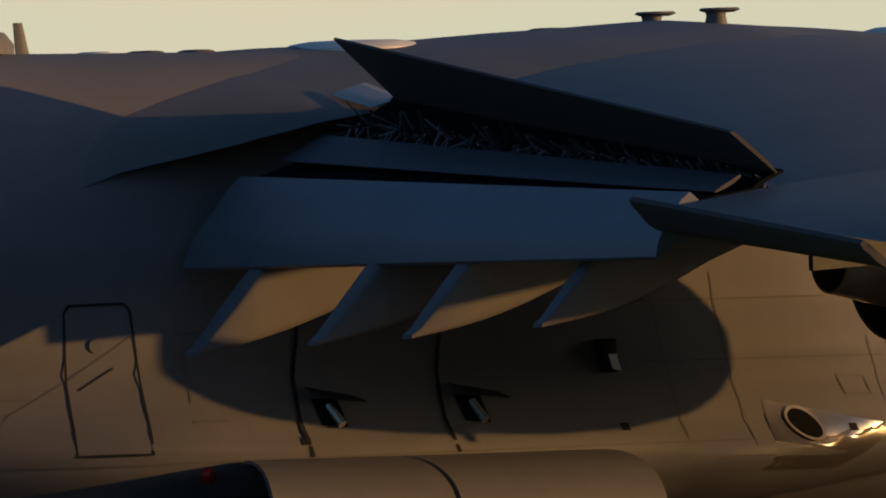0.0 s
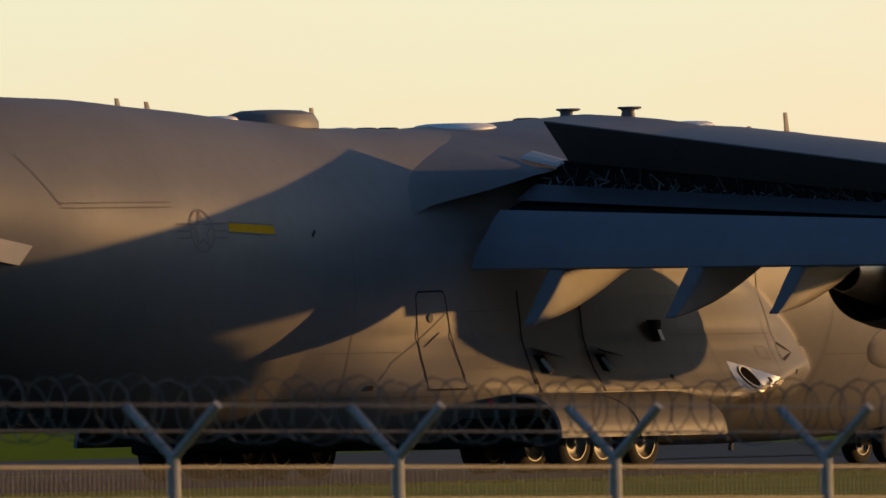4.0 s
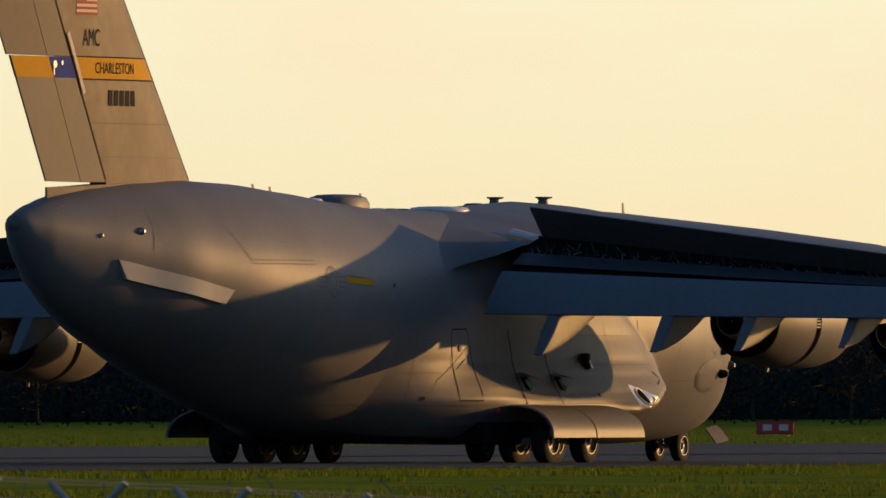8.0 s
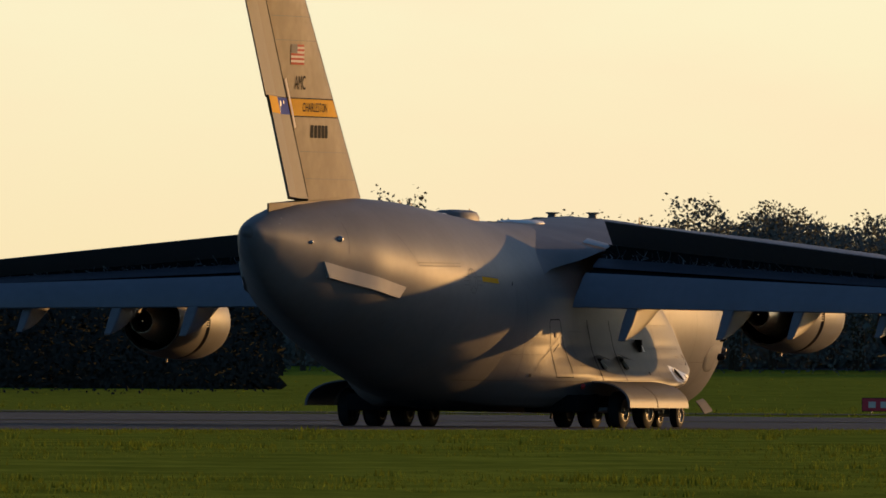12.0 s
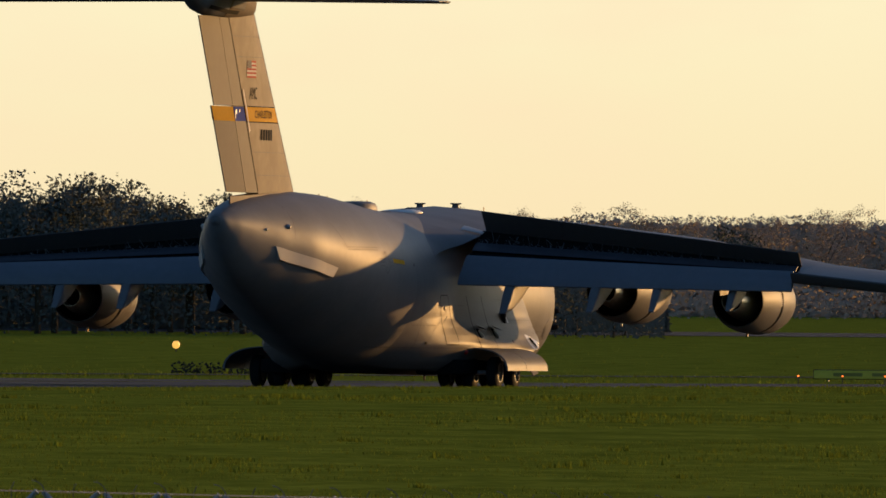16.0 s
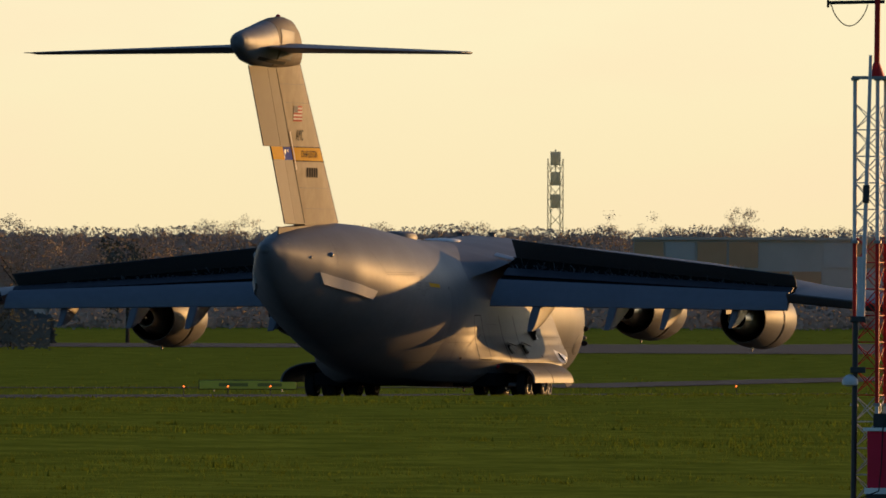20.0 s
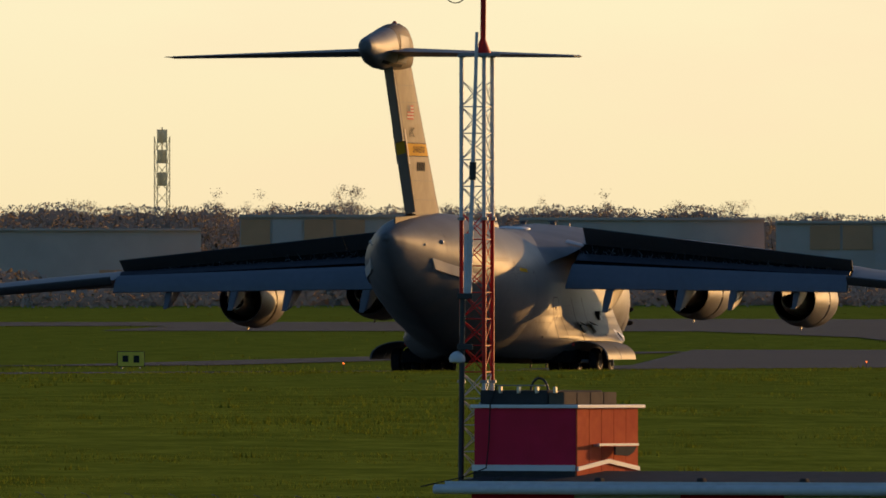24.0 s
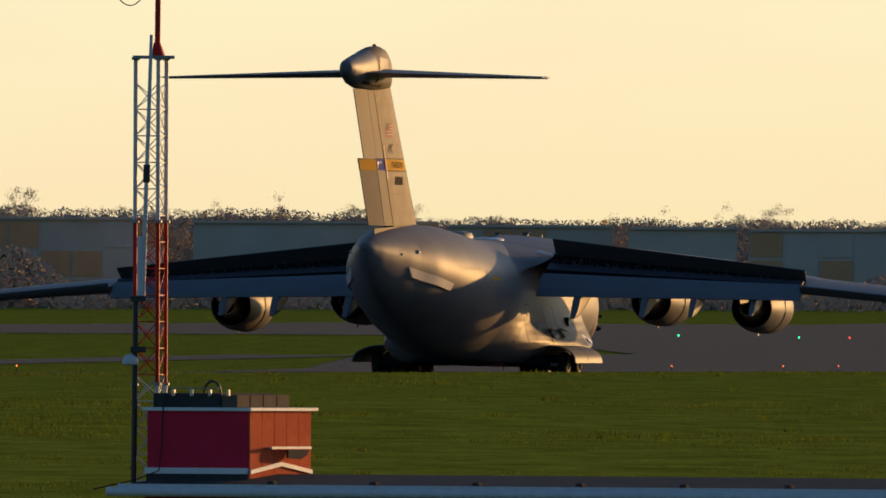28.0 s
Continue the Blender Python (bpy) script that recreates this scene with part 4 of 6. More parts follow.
for side in (-1, 1):
    y = side_y(4.68, 2.83)
    finish("side_light_box", box_bm(4.56, 4.8, min(side * (y - 0.1), side * (y + 0.14)), max(side * (y - 0.1), side * (y + 0.14)), 2.62, 3.06, bevel=0.02), MARKING, plane)
    patch("side_light_lens", ((4.66, 2.66), (4.79, 2.64), (4.79, 3.02), (4.66, 3.04)), WHITE, None, 0.15, 2, 2, (side,))
    # cooling inlet with a bright metal surround
    patch("inlet_plate", ((6.88, 1.26), (8.4, 1.26), (9.05, 1.8), (6.95, 2.2)), BRIGHTMETAL, None, 0.012, 8, 5, (side,), label="bright bare-metal inlet surround")
    bm = bmesh.new()
    pts = [(7.48 + 0.24 * math.cos(a) - 0.08 * math.sin(a), 1.87 + 0.22 * math.sin(a)) for a in [k / 20 * math.tau for k in range(20)]]
    # flat near-black patch for the shade inside the inlet
    bm.faces.new([bm.verts.new((x, side * (side_y(x, z) + 0.035), z)) for x, z in pts])
    finish("cooling_inlet", bm, DARK, plane)
    seam(pts + pts[:1], 0.04, METAL, "inlet_lip", sides=(side,), off=0.045)
    seam([(9.35, 4.0), (9.35, 2.2)], 0.03, GREYMARK, sides=(side,))
    seam([(9.4, 2.55), (10.05, 2.35), (9.4, 2.2)], 0.06, SEAM, "flush_inlet", sides=(side,))
    seam([(8.3, 2.5), (8.75, 2.47), (8.8, 2.22), (8.35, 2.25), (8.3, 2.5)], 0.025, GREYMARK, "access_panel", sides=(side,))
    seam([(-9.0, 1.62), (-3.0, 1.6), (3.0, 1.66), (6.6, 1.68)], 0.025, GREYMARK, "fairing_joint", sides=(side,))
    for x, z in ((4.6, 1.85), (-0.4, 1.8), (-5.0, 1.75), (9.9, 1.9), (8.2, 1.75)):
        patch("vent_dot", ((x, z), (x + 0.14, z), (x + 0.14, z + 0.1), (x, z + 0.1)), SEAM, None, 0.014, 1, 1, (side,))
    finish("gear_beacon", lathe([(0, 0.11), (0.06, 0.1), (0.12, 0.04)], pose(-1.75, side * side_y(-1.75, 1.45), 1.45, rz=90 * side), 12, cap=True), REDLENS, plane)
    # forward fuselage blister, probes and hatch lines
    rings = []
    for s, k in ((1.0, -0.04), (0.95, 0.012), (0.7, 0.03), (0.3, 0.04)):
        rings.append([Vector((15.6 + 1.5 * s * math.cos(a), side * (skin_y(15.6 + 1.5 * s * math.cos(a), 2.45 + 0.5 * s * math.sin(a)) + k), 2.45 + 0.5 * s * math.sin(a))) for a in [i / 24 * math.tau for i in range(24)]])
    finish("side_blister", loft(rings), PAINT, plane)
    for x, z in ((16.4, 3.15), (16.5, 2.5), (18.3, 2.75)):
        y = skin_y(x, z) + (0.12 if z < 2.6 else 0)
        finish("side_probe", lathe([(-0.06, 0.13), (0.1, 0.11), (0.2, 0.06)], pose(x, side * y, z, rz=90 * side), 12, cap=True), MARKING if x < 17 else PAINT, plane)
    seam([(15.2, 3.2), (15.1, 3.9), (15.5, 4.05), (15.8, 3.9), (15.8, 3.2), (15.5, 3.05), (15.2, 3.2)], 0.03, GREYMARK, "hatch_seam", sides=(side,), surface=skin_y)
# belly aerials
for x, z in ((6.0, 0.5), (9.5, 0.5), (13.2, 0.55)):
    finish("belly_aerial", rod((x, -0.3, z), (x - 0.05, -0.3, z - 0.18), 0.05, 8), PAINT, plane)

# faint skin joints
for x, z0, z1 in ((12.4, 1.2, 6.4), (14.4, 1.2, 6.3), (16.9, 1.3, 5.9), (18.6, 1.6, 5.2)):
    seam([(x, z0), (x - 0.05, (z0 + z1) / 2), (x, z1)], 0.018, PANELLINE, sides=(-1, 1), surface=skin_y)
for z, x0, x1 in ((4.6, 12.4, 18.6), (2.3, 12.4, 18.0)):
    seam([(x0, z), (x1, z)], 0.015, PANELLINE, sides=(-1, 1), surface=skin_y)
for x, z0, z1 in ((-5.6, 1.5, 4.5), (5.6, 1.5, 4.2), (9.0, 1.5, 3.0), (6.6, 1.6, 3.9)):
    seam([(x, z0), (x, z1)], 0.018, PANELLINE, sides=(-1, 1))
for z, x0, x1 in ((3.55, 4.2, 8.4), (2.75, 5.2, 9.2), (3.3, -1.9, -0.6), (2.5, -6.4, -4.1)):
    seam([(x0, z), (x1, z)], 0.015, PANELLINE, sides=(-1, 1))
# ribs and panel joints of the fin
for z in (8.3, 9.2, 12.9, 13.7):
    patch("fin_joint", ((on(HINGE1, z) + 0.1, z), (on(FIN_LE, z) - 0.15, z), (on(FIN_LE, z) - 0.15, z + 0.02), (on(HINGE1, z) + 0.1, z + 0.02)), PANELLINE, fin, 0.01, 10, 1, (-1, 1), fin_half)
seam([(on(FIN_LE, 7.8) - 0.7, 7.8), (on(FIN_LE, 14.4) - 0.5, 14.4)], 0.02, PANELLINE, "fin_joint", 0.01, (-1, 1), fin_half, fin)
patch("leading_edge_strip", ((on(FIN_LE, 7.75) - 0.2, 7.75), (on(FIN_LE, 7.75) - 0.01, 7.75), (on(FIN_LE, 14.6) - 0.01, 14.6), (on(FIN_LE, 14.6) - 0.16, 14.6)), GREYMARK, fin, 0.008, 3, 12, (-1, 1), fin_half)
seam([(on(HINGE1, 7.7) + 0.02, 7.7), (on(HINGE1, 14.4) + 0.02, 14.4)], 0.05, SEAM, "hinge_gap", 0.012, (-1, 1), fin_half, fin)

# ---- ground ----
def smooth01(v):
    v = max(0.0, min(1.0, v))
    return v * v * (3 - 2 * v)


def ground_z(x, y):
    """Ground height, shaped to fit the camera's view: low on the near side, a grass shoulder before the runway, a long
    rise beyond.
    """
    low = -0.95 - 0.0104 * max(0.0, min(x, 420) - 105)
    z = low * smooth01((205 - y) / 120)
    z += 0.34 * smooth01((y - 190) / 25) * smooth01((227 - y) / 4) * smooth01((x - 500) / 500)
    z += 0.0058 * max(0.0, x - 1450) * smooth01((y - 150) / 100)
    return z


def bearing(phi, d):
    a = radians(phi)
    return d * math.cos(a), d * math.sin(a)


def sheet(name, xs, ys, mat, lift=0.0, label="", keep=None):
    bm = bmesh.new()
    grid = [[bm.verts.new((x, y, ground_z(x, y) + lift)) for y in ys] for x in xs]
    for i in range(len(xs) - 1):
        for j in range(len(ys) - 1):
            if keep is None or keep((xs[i] + xs[i + 1]) / 2, (ys[j] + ys[j + 1]) / 2):
                bm.faces.new((grid[i][j], grid[i + 1][j], grid[i + 1][j + 1], grid[i][j + 1]))
    for v in [v for v in bm.verts if not v.link_faces]:
        bm.verts.remove(v)
    return tagged(finish(name, bm, mat), label, kind="structure")


gx = [-4000, -1500, -600, -200, 0, 50, 105, 150, 200, 250, 300, 350, 420, 500, 600, 700, 850, 1000, 1200, 1450, 1600, 2000, 2600, 3200, 4000, 4900]
gy = [-3000, -800, -200, 0, 60, 85, 95, 105, 115, 125, 135, 145, 155, 165, 175, 185, 190, 195, 200, 205, 210, 215, 219, 223, 224, 225, 226, 227, 230, 250, 275, 300, 340, 400, 500, 600, 800, 1000, 1400, 2000, 3000]
sheet("ground", gx, gy, GRASS, 0.0, "green airfield grass in low evening sun")
rx = [-1500, -600, -200, 0, 200, 400, 600, 800, 1000, 1200, 1450, 1600, 2000, 2600, 3200]
sheet("runway", rx, [227.0, 230, 250, 275, 286], ASPHALT, 0.03, "grey asphalt runway")
sheet("taxiway_parallel", [-1500, 0, 600, 1200, 1450, 1600], [366, 372, 378], ASPHALT, 0.05, "grey asphalt taxiway beyond the runway")


def pave(name, pts, label, lift=0.06):
    """Asphalt with the given outline, laid on the ground."""
    bm = bmesh.new()
    bm.faces.new([bm.verts.new((x, y, 0)) for x, y in pts])
    bmesh.ops.bisect_plane(bm, geom=bm.verts[:] + bm.edges[:] + bm.faces[:], plane_co=(1450, 0, 0), plane_no=(1, 0, 0))
    for v in bm.verts:
        v.co.z = ground_z(v.co.x, v.co.y) + lift
    tagged(finish(name, bm, ASPHALT, None, False), label, kind="structure")


pave("turn_off", ((1200, 286), (1620, 286), (1620, 372)), "asphalt turn-off leaving the runway", 0.07)
pave("stopway", ((350, 286), (1010, 286), (1010, 345), (900, 366), (350, 366)), "wide asphalt beside the runway", 0.05)
pave("apron", ((1620, 286), (2500, 286), (2500, 440), (2110, 440), (2110, 461), (1885, 432), (1790, 397), (1700, 373), (1612, 349)), "wide grey asphalt apron at the runway end")
pave("cross_taxiway", ((1885, 412), (2110, 461), (2125, 490), (2060, 505), (2060, 900), (1990, 900), (1985, 505), (1900, 490)), "asphalt taxiway crossing the far grass", 0.05)
bm = bmesh.new()
for k in range(60):
    x = 1150 + k * 30
    y = 250 + 0.055 * max(0, x - 1350)
    vs = [bm.verts.new((px, py, ground_z(px, py) + 0.12)) for px, py in ((x, y - 0.5), (x + 30, y - 0.5 + (1.65 if x >= 1350 else 0)), (x + 30, y + 0.5 + (1.65 if x >= 1350 else 0)), (x, y + 0.5))]
    bm.faces.new(vs)
tagged(finish("painted_line", bm, WHITE), "worn white guide line on the asphalt", kind="structure")

# sky
bm = bmesh.new()
uv = bm.loops.layers.uv.new("UVMap")
cols = [4 + k * 2 for k in range(40)]
rows_z = [-150, 40, 120, 240, 420]
grid = [[bm.verts.new((4700 * math.cos(radians(c)), 4700 * math.sin(radians(c)), z)) for z in rows_z] for c in cols]
for i in range(len(cols) - 1):
    for j in range(len(rows_z) - 1):
        f = bm.faces.new((grid[i][j], grid[i][j + 1], grid[i + 1][j + 1], grid[i + 1][j]))
        for lp, (a, b) in zip(f.loops, ((i, j), (i, j + 1), (i + 1, j + 1), (i + 1, j))):
            lp[uv].uv = ((cols[a] + 12) / 94, rows_z[b] / 300)
tagged(finish("backdrop_sky", bm, SKYHAZE), "pale golden evening sky with faint cloud", kind="structure")

# grass blades on the near field, thick along the shoulder
rng = random.Random(11)
verts, faces = [], []


def blade_tuft(x, y, h, n=3):
    z = ground_z(x, y) - 0.02
    for _ in range(n):
        a, lean = rng.uniform(0, math.tau), rng.uniform(-0.5, 0.5) * h
        w = h * rng.uniform(0.1, 0.3)
        dx, dy = math.cos(a) * w, math.sin(a) * w
        ox, oy = rng.uniform(-0.25, 0.25), rng.uniform(-0.25, 0.25)
        k = len(verts)
        verts.extend([(x + ox - dx, y + oy - dy, z), (x + ox + dx, y + oy + dy, z), (x + ox + lean, y + oy + lean * 0.4, z + h * rng.uniform(0.7, 1.2))])
        faces.append((k, k + 1, k + 2))


for _ in range(210000):
    phi = rng.uniform(11.2, 25.5)
    y = 1 / rng.uniform(1 / 226, 1 / 92)
    x = y / math.tan(radians(phi))
    clump = noise.noise(Vector((x * 0.02, y * 0.12, 0))) + 0.5 * noise.noise(Vector((x * 0.08, y * 0.4, 3)))
    if clump > -0.15:
        blade_tuft(x, y, rng.uniform(0.035, 0.095) * (1.0 + 1.8 * max(0, clump - 0.1)), 4)
for _ in range(420):  # scattered weeds
    phi, y = rng.uniform(11.2, 25.5), rng.uniform(95, 222)
    x = y / math.tan(radians(phi))
    for _ in range(9):
        blade_tuft(x + rng.gauss(0, 0.6), y + rng.gauss(0, 0.12), rng.uniform(0.1, 0.2), 3)
for _ in range(24000):
    phi = rng.uniform(11.4, 34)
    x = 224 / math.tan(radians(phi))
    blade_tuft(x, rng.uniform(215, 226.6), rng.uniform(0.04, 0.1), 3)


def paved(x, y):
    return y < 288 or (x < 1600 and 364 < y < 380) or (x < 1020 and y < 368) or (1200 < x < 1625 and y < 286 + 0.21 * (x - 1195)) or (x > 1615 and y < 0.2195 * x) or (1880 < x < 2130 and y < 495) or 1980 < x < 2065


for _ in range(30000):
    phi, d = rng.uniform(11.0, 30), 1 / rng.uniform(1 / 2300, 1 / 650)
    x, y = bearing(phi, d)
    if not paved(x, y):
        blade_tuft(x, y, rng.uniform(0.1, 0.22), 3)
me = bpy.data.meshes.new("grass_blades")
me.from_pydata(verts, [], faces)
me.materials.append(BLADE)
tagged(new("grass_blades", me), "long green grass blades on the field", "grass", kind="stuff")


# ---- trees and far buildings ----
def foliage(name, vs, fs, normals, leaf):
    """Loose leaves as one mesh, faces turned outwards and shaded softly as clumps."""
    fs = [f if (vs[f[1]] - vs[f[0]]).cross(vs[f[2]] - vs[f[0]]).dot(normals[f[0]]) > 0 else f[::-1] for f in fs]
    me = bpy.data.meshes.new(name)
    me.from_pydata(vs, [], fs)
    me.polygons.foreach_set("use_smooth", [True] * len(fs))
    me.normals_split_custom_set_from_vertices(normals)
    me.materials.append(leaf)
    return new(name, me)


def make_tree(seed, h, leaf, clumps=70, per=24, size=1.0):
    r = random.Random(seed)
    tree = new("tree")
    tr = finish("trunk", rod((0, 0, -0.3), (0, 0, h * 0.5), h * 0.022, 8, None, h * 0.012), BARK, tree)
    for k in range(5):
        a = r.uniform(0, math.tau)
        finish("limb", rod((0, 0, h * r.uniform(0.22, 0.45)), (math.cos(a) * h * 0.22, math.sin(a) * h * 0.22, h * r.uniform(0.45, 0.75)), h * 0.009, 5, None, h * 0.003), BARK, tree)
    vs, fs, ns = [], [], []
    lobes = [(r.uniform(-0.2, 0.2) * h, r.uniform(-0.2, 0.2) * h, r.uniform(0.35, 0.86) * h, r.uniform(0.09, 0.2) * h) for _ in range(11)]
    for _ in range(clumps):
        lx, ly, lz, lr = r.choice(lobes)
        d = Vector((r.gauss(0, 1), r.gauss(0, 1), r.gauss(0, 1))).normalized() * lr * r.uniform(0.5, 1.1)
        c = Vector((lx, ly, lz)) + d
        for _ in range(per):
            p = c + Vector((r.gauss(0, 1), r.gauss(0, 1), r.gauss(0, 0.8))) * h * 0.03
            u = Vector((r.gauss(0, 1), r.gauss(0, 1), r.gauss(0, 1))).normalized() * h * size * r.uniform(0.006, 0.015)
            w = u.cross(Vector((r.gauss(0, 1), r.gauss(0, 1), r.gauss(0, 1)))).normalized() * h * size * r.uniform(0.006, 0.013)
            k = len(vs)
            vs.extend([p - u, p + w, p + u, p - w])
            fs.append((k, k + 1, k + 2, k + 3))
            out = ((p - Vector((lx, ly, lz))).normalized() + (p - Vector((0, 0, h * 0.5))).normalized() * 0.6).normalized()
            ns.extend([(out + Vector((r.gauss(0, 0.18), r.gauss(0, 0.18), r.gauss(0, 0.18)))).normalized()] * 4)
    crown = foliage("crown", vs, fs, ns, leaf)
    crown.parent = tree
    return tree


TREES = [make_tree(s, 10.0, LEAF, 120) for s in (1, 2, 3)] + [make_tree(s, 10.0, FARLEAF, 130, 60, 0.6) for s in (5, 6, 7)] + [make_tree(s, 10.0, SHADELEAF, 120) for s in (8, 9)]
for k, t in enumerate(TREES):
    tagged(t, "dark leafy tree at the airfield edge" if k < 3 else "hazy distant tree above the far treeline" if k < 6 else "shaded low tree behind the field", "tree", "trees along the airfield")
    t.matrix_basis = pose(*bearing((17.2 - 0.9 * k) if k < 6 else 10 + 2 * k, 2150 if k < 3 else 2950 if k < 6 else 1700), 0)
    x, y = t.matrix_basis.translation[:2]
    t.matrix_basis = Matrix.Translation((x, y, ground_z(x, y))) @ Matrix.Diagonal((1.05, 1.05, 1.05, 1))
rng = random.Random(21)


def plant(kind, phi, d, h):
    x, y = bearing(phi, d)
    t = copy_thing(TREES[kind], Matrix.Translation((x, y, ground_z(x, y))) @ pose(0, 0, 0, rz=rng.uniform(0, 360)))
    t.scale = (h / 10 * rng.uniform(0.85, 1.25), h / 10 * rng.uniform(0.85, 1.25), h / 10)


WOOD = [(15.6, 2.5), (15.8, 5.5), (16.1, 8.8), (16.5, 10.5), (16.75, 11.0), (17.07, 14.2), (17.4, 12.3), (17.7, 12.0), (18.36, 14.6), (18.7, 12.6), (19.1, 12.4), (19.35, 14.4), (19.55, 11.0), (19.8, 8.0)]
for k in range(78):  # wood behind the middle of the field
    phi = 19.7 - k * 0.052 + rng.uniform(-0.03, 0.03)
    plant(rng.randint(0, 2), phi, rng.uniform(2020, 2140), lerp_table(WOOD, phi)[0] * rng.uniform(0.98, 1.16))
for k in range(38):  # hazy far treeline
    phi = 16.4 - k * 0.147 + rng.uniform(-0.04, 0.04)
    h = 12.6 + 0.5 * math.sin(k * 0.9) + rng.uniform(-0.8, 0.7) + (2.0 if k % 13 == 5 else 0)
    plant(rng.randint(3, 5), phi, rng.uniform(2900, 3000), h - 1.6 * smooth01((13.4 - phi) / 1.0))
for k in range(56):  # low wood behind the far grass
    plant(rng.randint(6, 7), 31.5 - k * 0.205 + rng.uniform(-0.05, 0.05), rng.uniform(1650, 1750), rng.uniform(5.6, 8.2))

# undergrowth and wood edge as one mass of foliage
for nm, leaf, lo, hi, d0, d1, n, h1, size, lab in (("wood_edge", LEAF, 15.6, 20.2, 2000, 2120, 130000, 0.0, 0.2, "dense dark foliage filling the wood"), ("low_wood", SHADELEAF, 19.6, 36.0, 1640, 1720, 185000, 7.9, 0.2, "dense dark low wood behind the field"), ("far_woods", FARLEAF, 10.6, 16.6, 2880, 2960, 210000, 12.8, 0.19, "hazy distant woodland"), ("far_hedges", FARLEAF, 10.6, 15.6, 2470, 2530, 50000, 5.4, 0.26, "hazy hedges and small trees before the far halls")):
    vs, fs, ns = [], [], []
    for _ in range(n):
        phi, d = rng.uniform(lo, hi), rng.uniform(d0, d1)
        x, y = bearing(phi, d)
        if nm == "wood_edge":
            top = lerp_table(WOOD, phi)[0] * (0.96 + 0.1 * noise.noise(Vector((phi * 16, 1, 2))))
        else:
            top = h1 * (0.9 + 0.09 * noise.noise(Vector((phi * 6, 1, 2))) + 0.05 * noise.noise(Vector((phi * 40, d * 0.05, 2))))
        if nm == "far_hedges":
            top *= max(0.15, 0.75 + 1.1 * noise.noise(Vector((phi * 4.3, 7, 1))))
        if nm == "far_woods":
            top *= 1 - 0.12 * smooth01(13.4 - phi)
        inner = _ % 3 == 0
        up = rng.random() ** (1.1 if inner else 0.75) * (0.9 if inner else 1.0)
        if inner:
            x, y = bearing(phi, d1 + 5)
        p = Vector((x, y, ground_z(x, y) + top * up))
        big = size * (4.5 if inner else 1.0)
        u = Vector((rng.gauss(0, 1), rng.gauss(0, 1), rng.gauss(0, 1))).normalized() * rng.uniform(0.4, 1.0) * big
        w = u.cross(Vector((rng.gauss(0, 1), rng.gauss(0, 1), rng.gauss(0, 1)))).normalized() * rng.uniform(0.4, 1.0) * big
        k = len(vs)
        vs.extend([p - u, p + w, p + u, p - w])
        fs.append((k, k + 1, k + 2, k + 3))
        # normals turned to the camera, away from the sun, to keep the mass shaded
        a = radians(phi)
        clump = noise.noise_vector(Vector((phi * 25, d * 0.1, p.z * 0.45)))
        ns.extend([(Vector((-math.cos(a), -math.sin(a), 0.15 + 0.9 * up)) + clump * 0.45).normalized()] * 4)
    tagged(foliage(nm, vs, fs, ns, leaf), lab, "woodland", kind="stuff")


def hall(phi0, phi1, d, h, mats, label, cols=6, rows=3):
    """A long far industrial hall with cladding panels of several colours."""
    ob = tagged(new("industrial_hall"), label, "building", "far industrial halls")
    (x0, y0), (x1, y1) = bearing(phi0, d), bearing(phi1, d)
    z = min(ground_z(x0, y0), ground_z(x1, y1)) - 0.5
    a, b = Vector((x0, y0, z)), Vector((x1, y1, z))
    depth = Vector((math.cos(radians(phi0)), math.sin(radians(phi0)), 0)) * 25
    up = Vector((0, 0, h))
    finish("wall", loft([[a, b, b + depth, a + depth], [a + up, b + up, b + depth + up, a + depth + up]]), mats[0], ob, False)
    finish("roof", loft([[a + up - depth * 0.02, b + up - depth * 0.02, b + depth + up, a + depth + up], [a + up * 1.03 - depth * 0.02, b + up * 1.03 - depth * 0.02, b + depth + up * 1.03, a + depth + up * 1.03]]), HALLGREY, ob, False)
    r = random.Random(int(phi0 * 100))
    nrm = -depth.normalized() * 0.15
    for i in range(cols):
        for j in range(rows):
            m = r.choice(mats)
            if m is mats[0]:
                continue
            p, q = a.lerp(b, (i + 0.04) / cols), a.lerp(b, (i + 0.96) / cols)
            lo, hi = up * ((j + 0.05) / rows), up * ((j + 0.92) / rows)
            finish("cladding_panel", loft([[p + lo, q + lo, q + hi, p + hi], [p + lo + nrm, q + lo + nrm, q + hi + nrm, p + hi + nrm]]), m, ob, False)
    return ob


hall(14.1, 13.45, 2700, 10.6, (HALLGREY, HALLOCHRE, HALLPALE), "long grey hall with ochre cladding, far off", 8)
hall(13.38, 12.75, 2650, 10.2, (HALLGREY, HALLGREY, HALLGREY, HALLPALE), "long plain grey hall, far off", 6, 2)
hall(12.72, 12.3, 2620, 9.8, (HALLGREY, HALLOCHRE, HALLPALE), "grey hall with pale and ochre panels", 5)
hall(12.26, 11.98, 2600, 9.6, (HALLGREY, HALLGREY), "plain slate-grey hall, far off", 3, 1)
hall(11.95, 11.5, 2600, 9.4, (HALLPALE, HALLOCHRE, HALLGREY), "pale hall with ochre panels, far off", 5, 3)
hall(15.0, 14.2, 2750, 9.0, (HALLGREY, HALLGREY, HALLOCHRE), "low hall with haze put into its grey", 6, 2)
hall(16.6, 15.6, 2550, 5.0, (HALLGREY, HALLGREY, HALLPALE), "low grey hall beside the wood", 6, 2)
hall(11.45, 10.8, 2600, 9.2, (HALLGREY, HALLPALE), "grey hall with pale bays, far off", 4, 2)


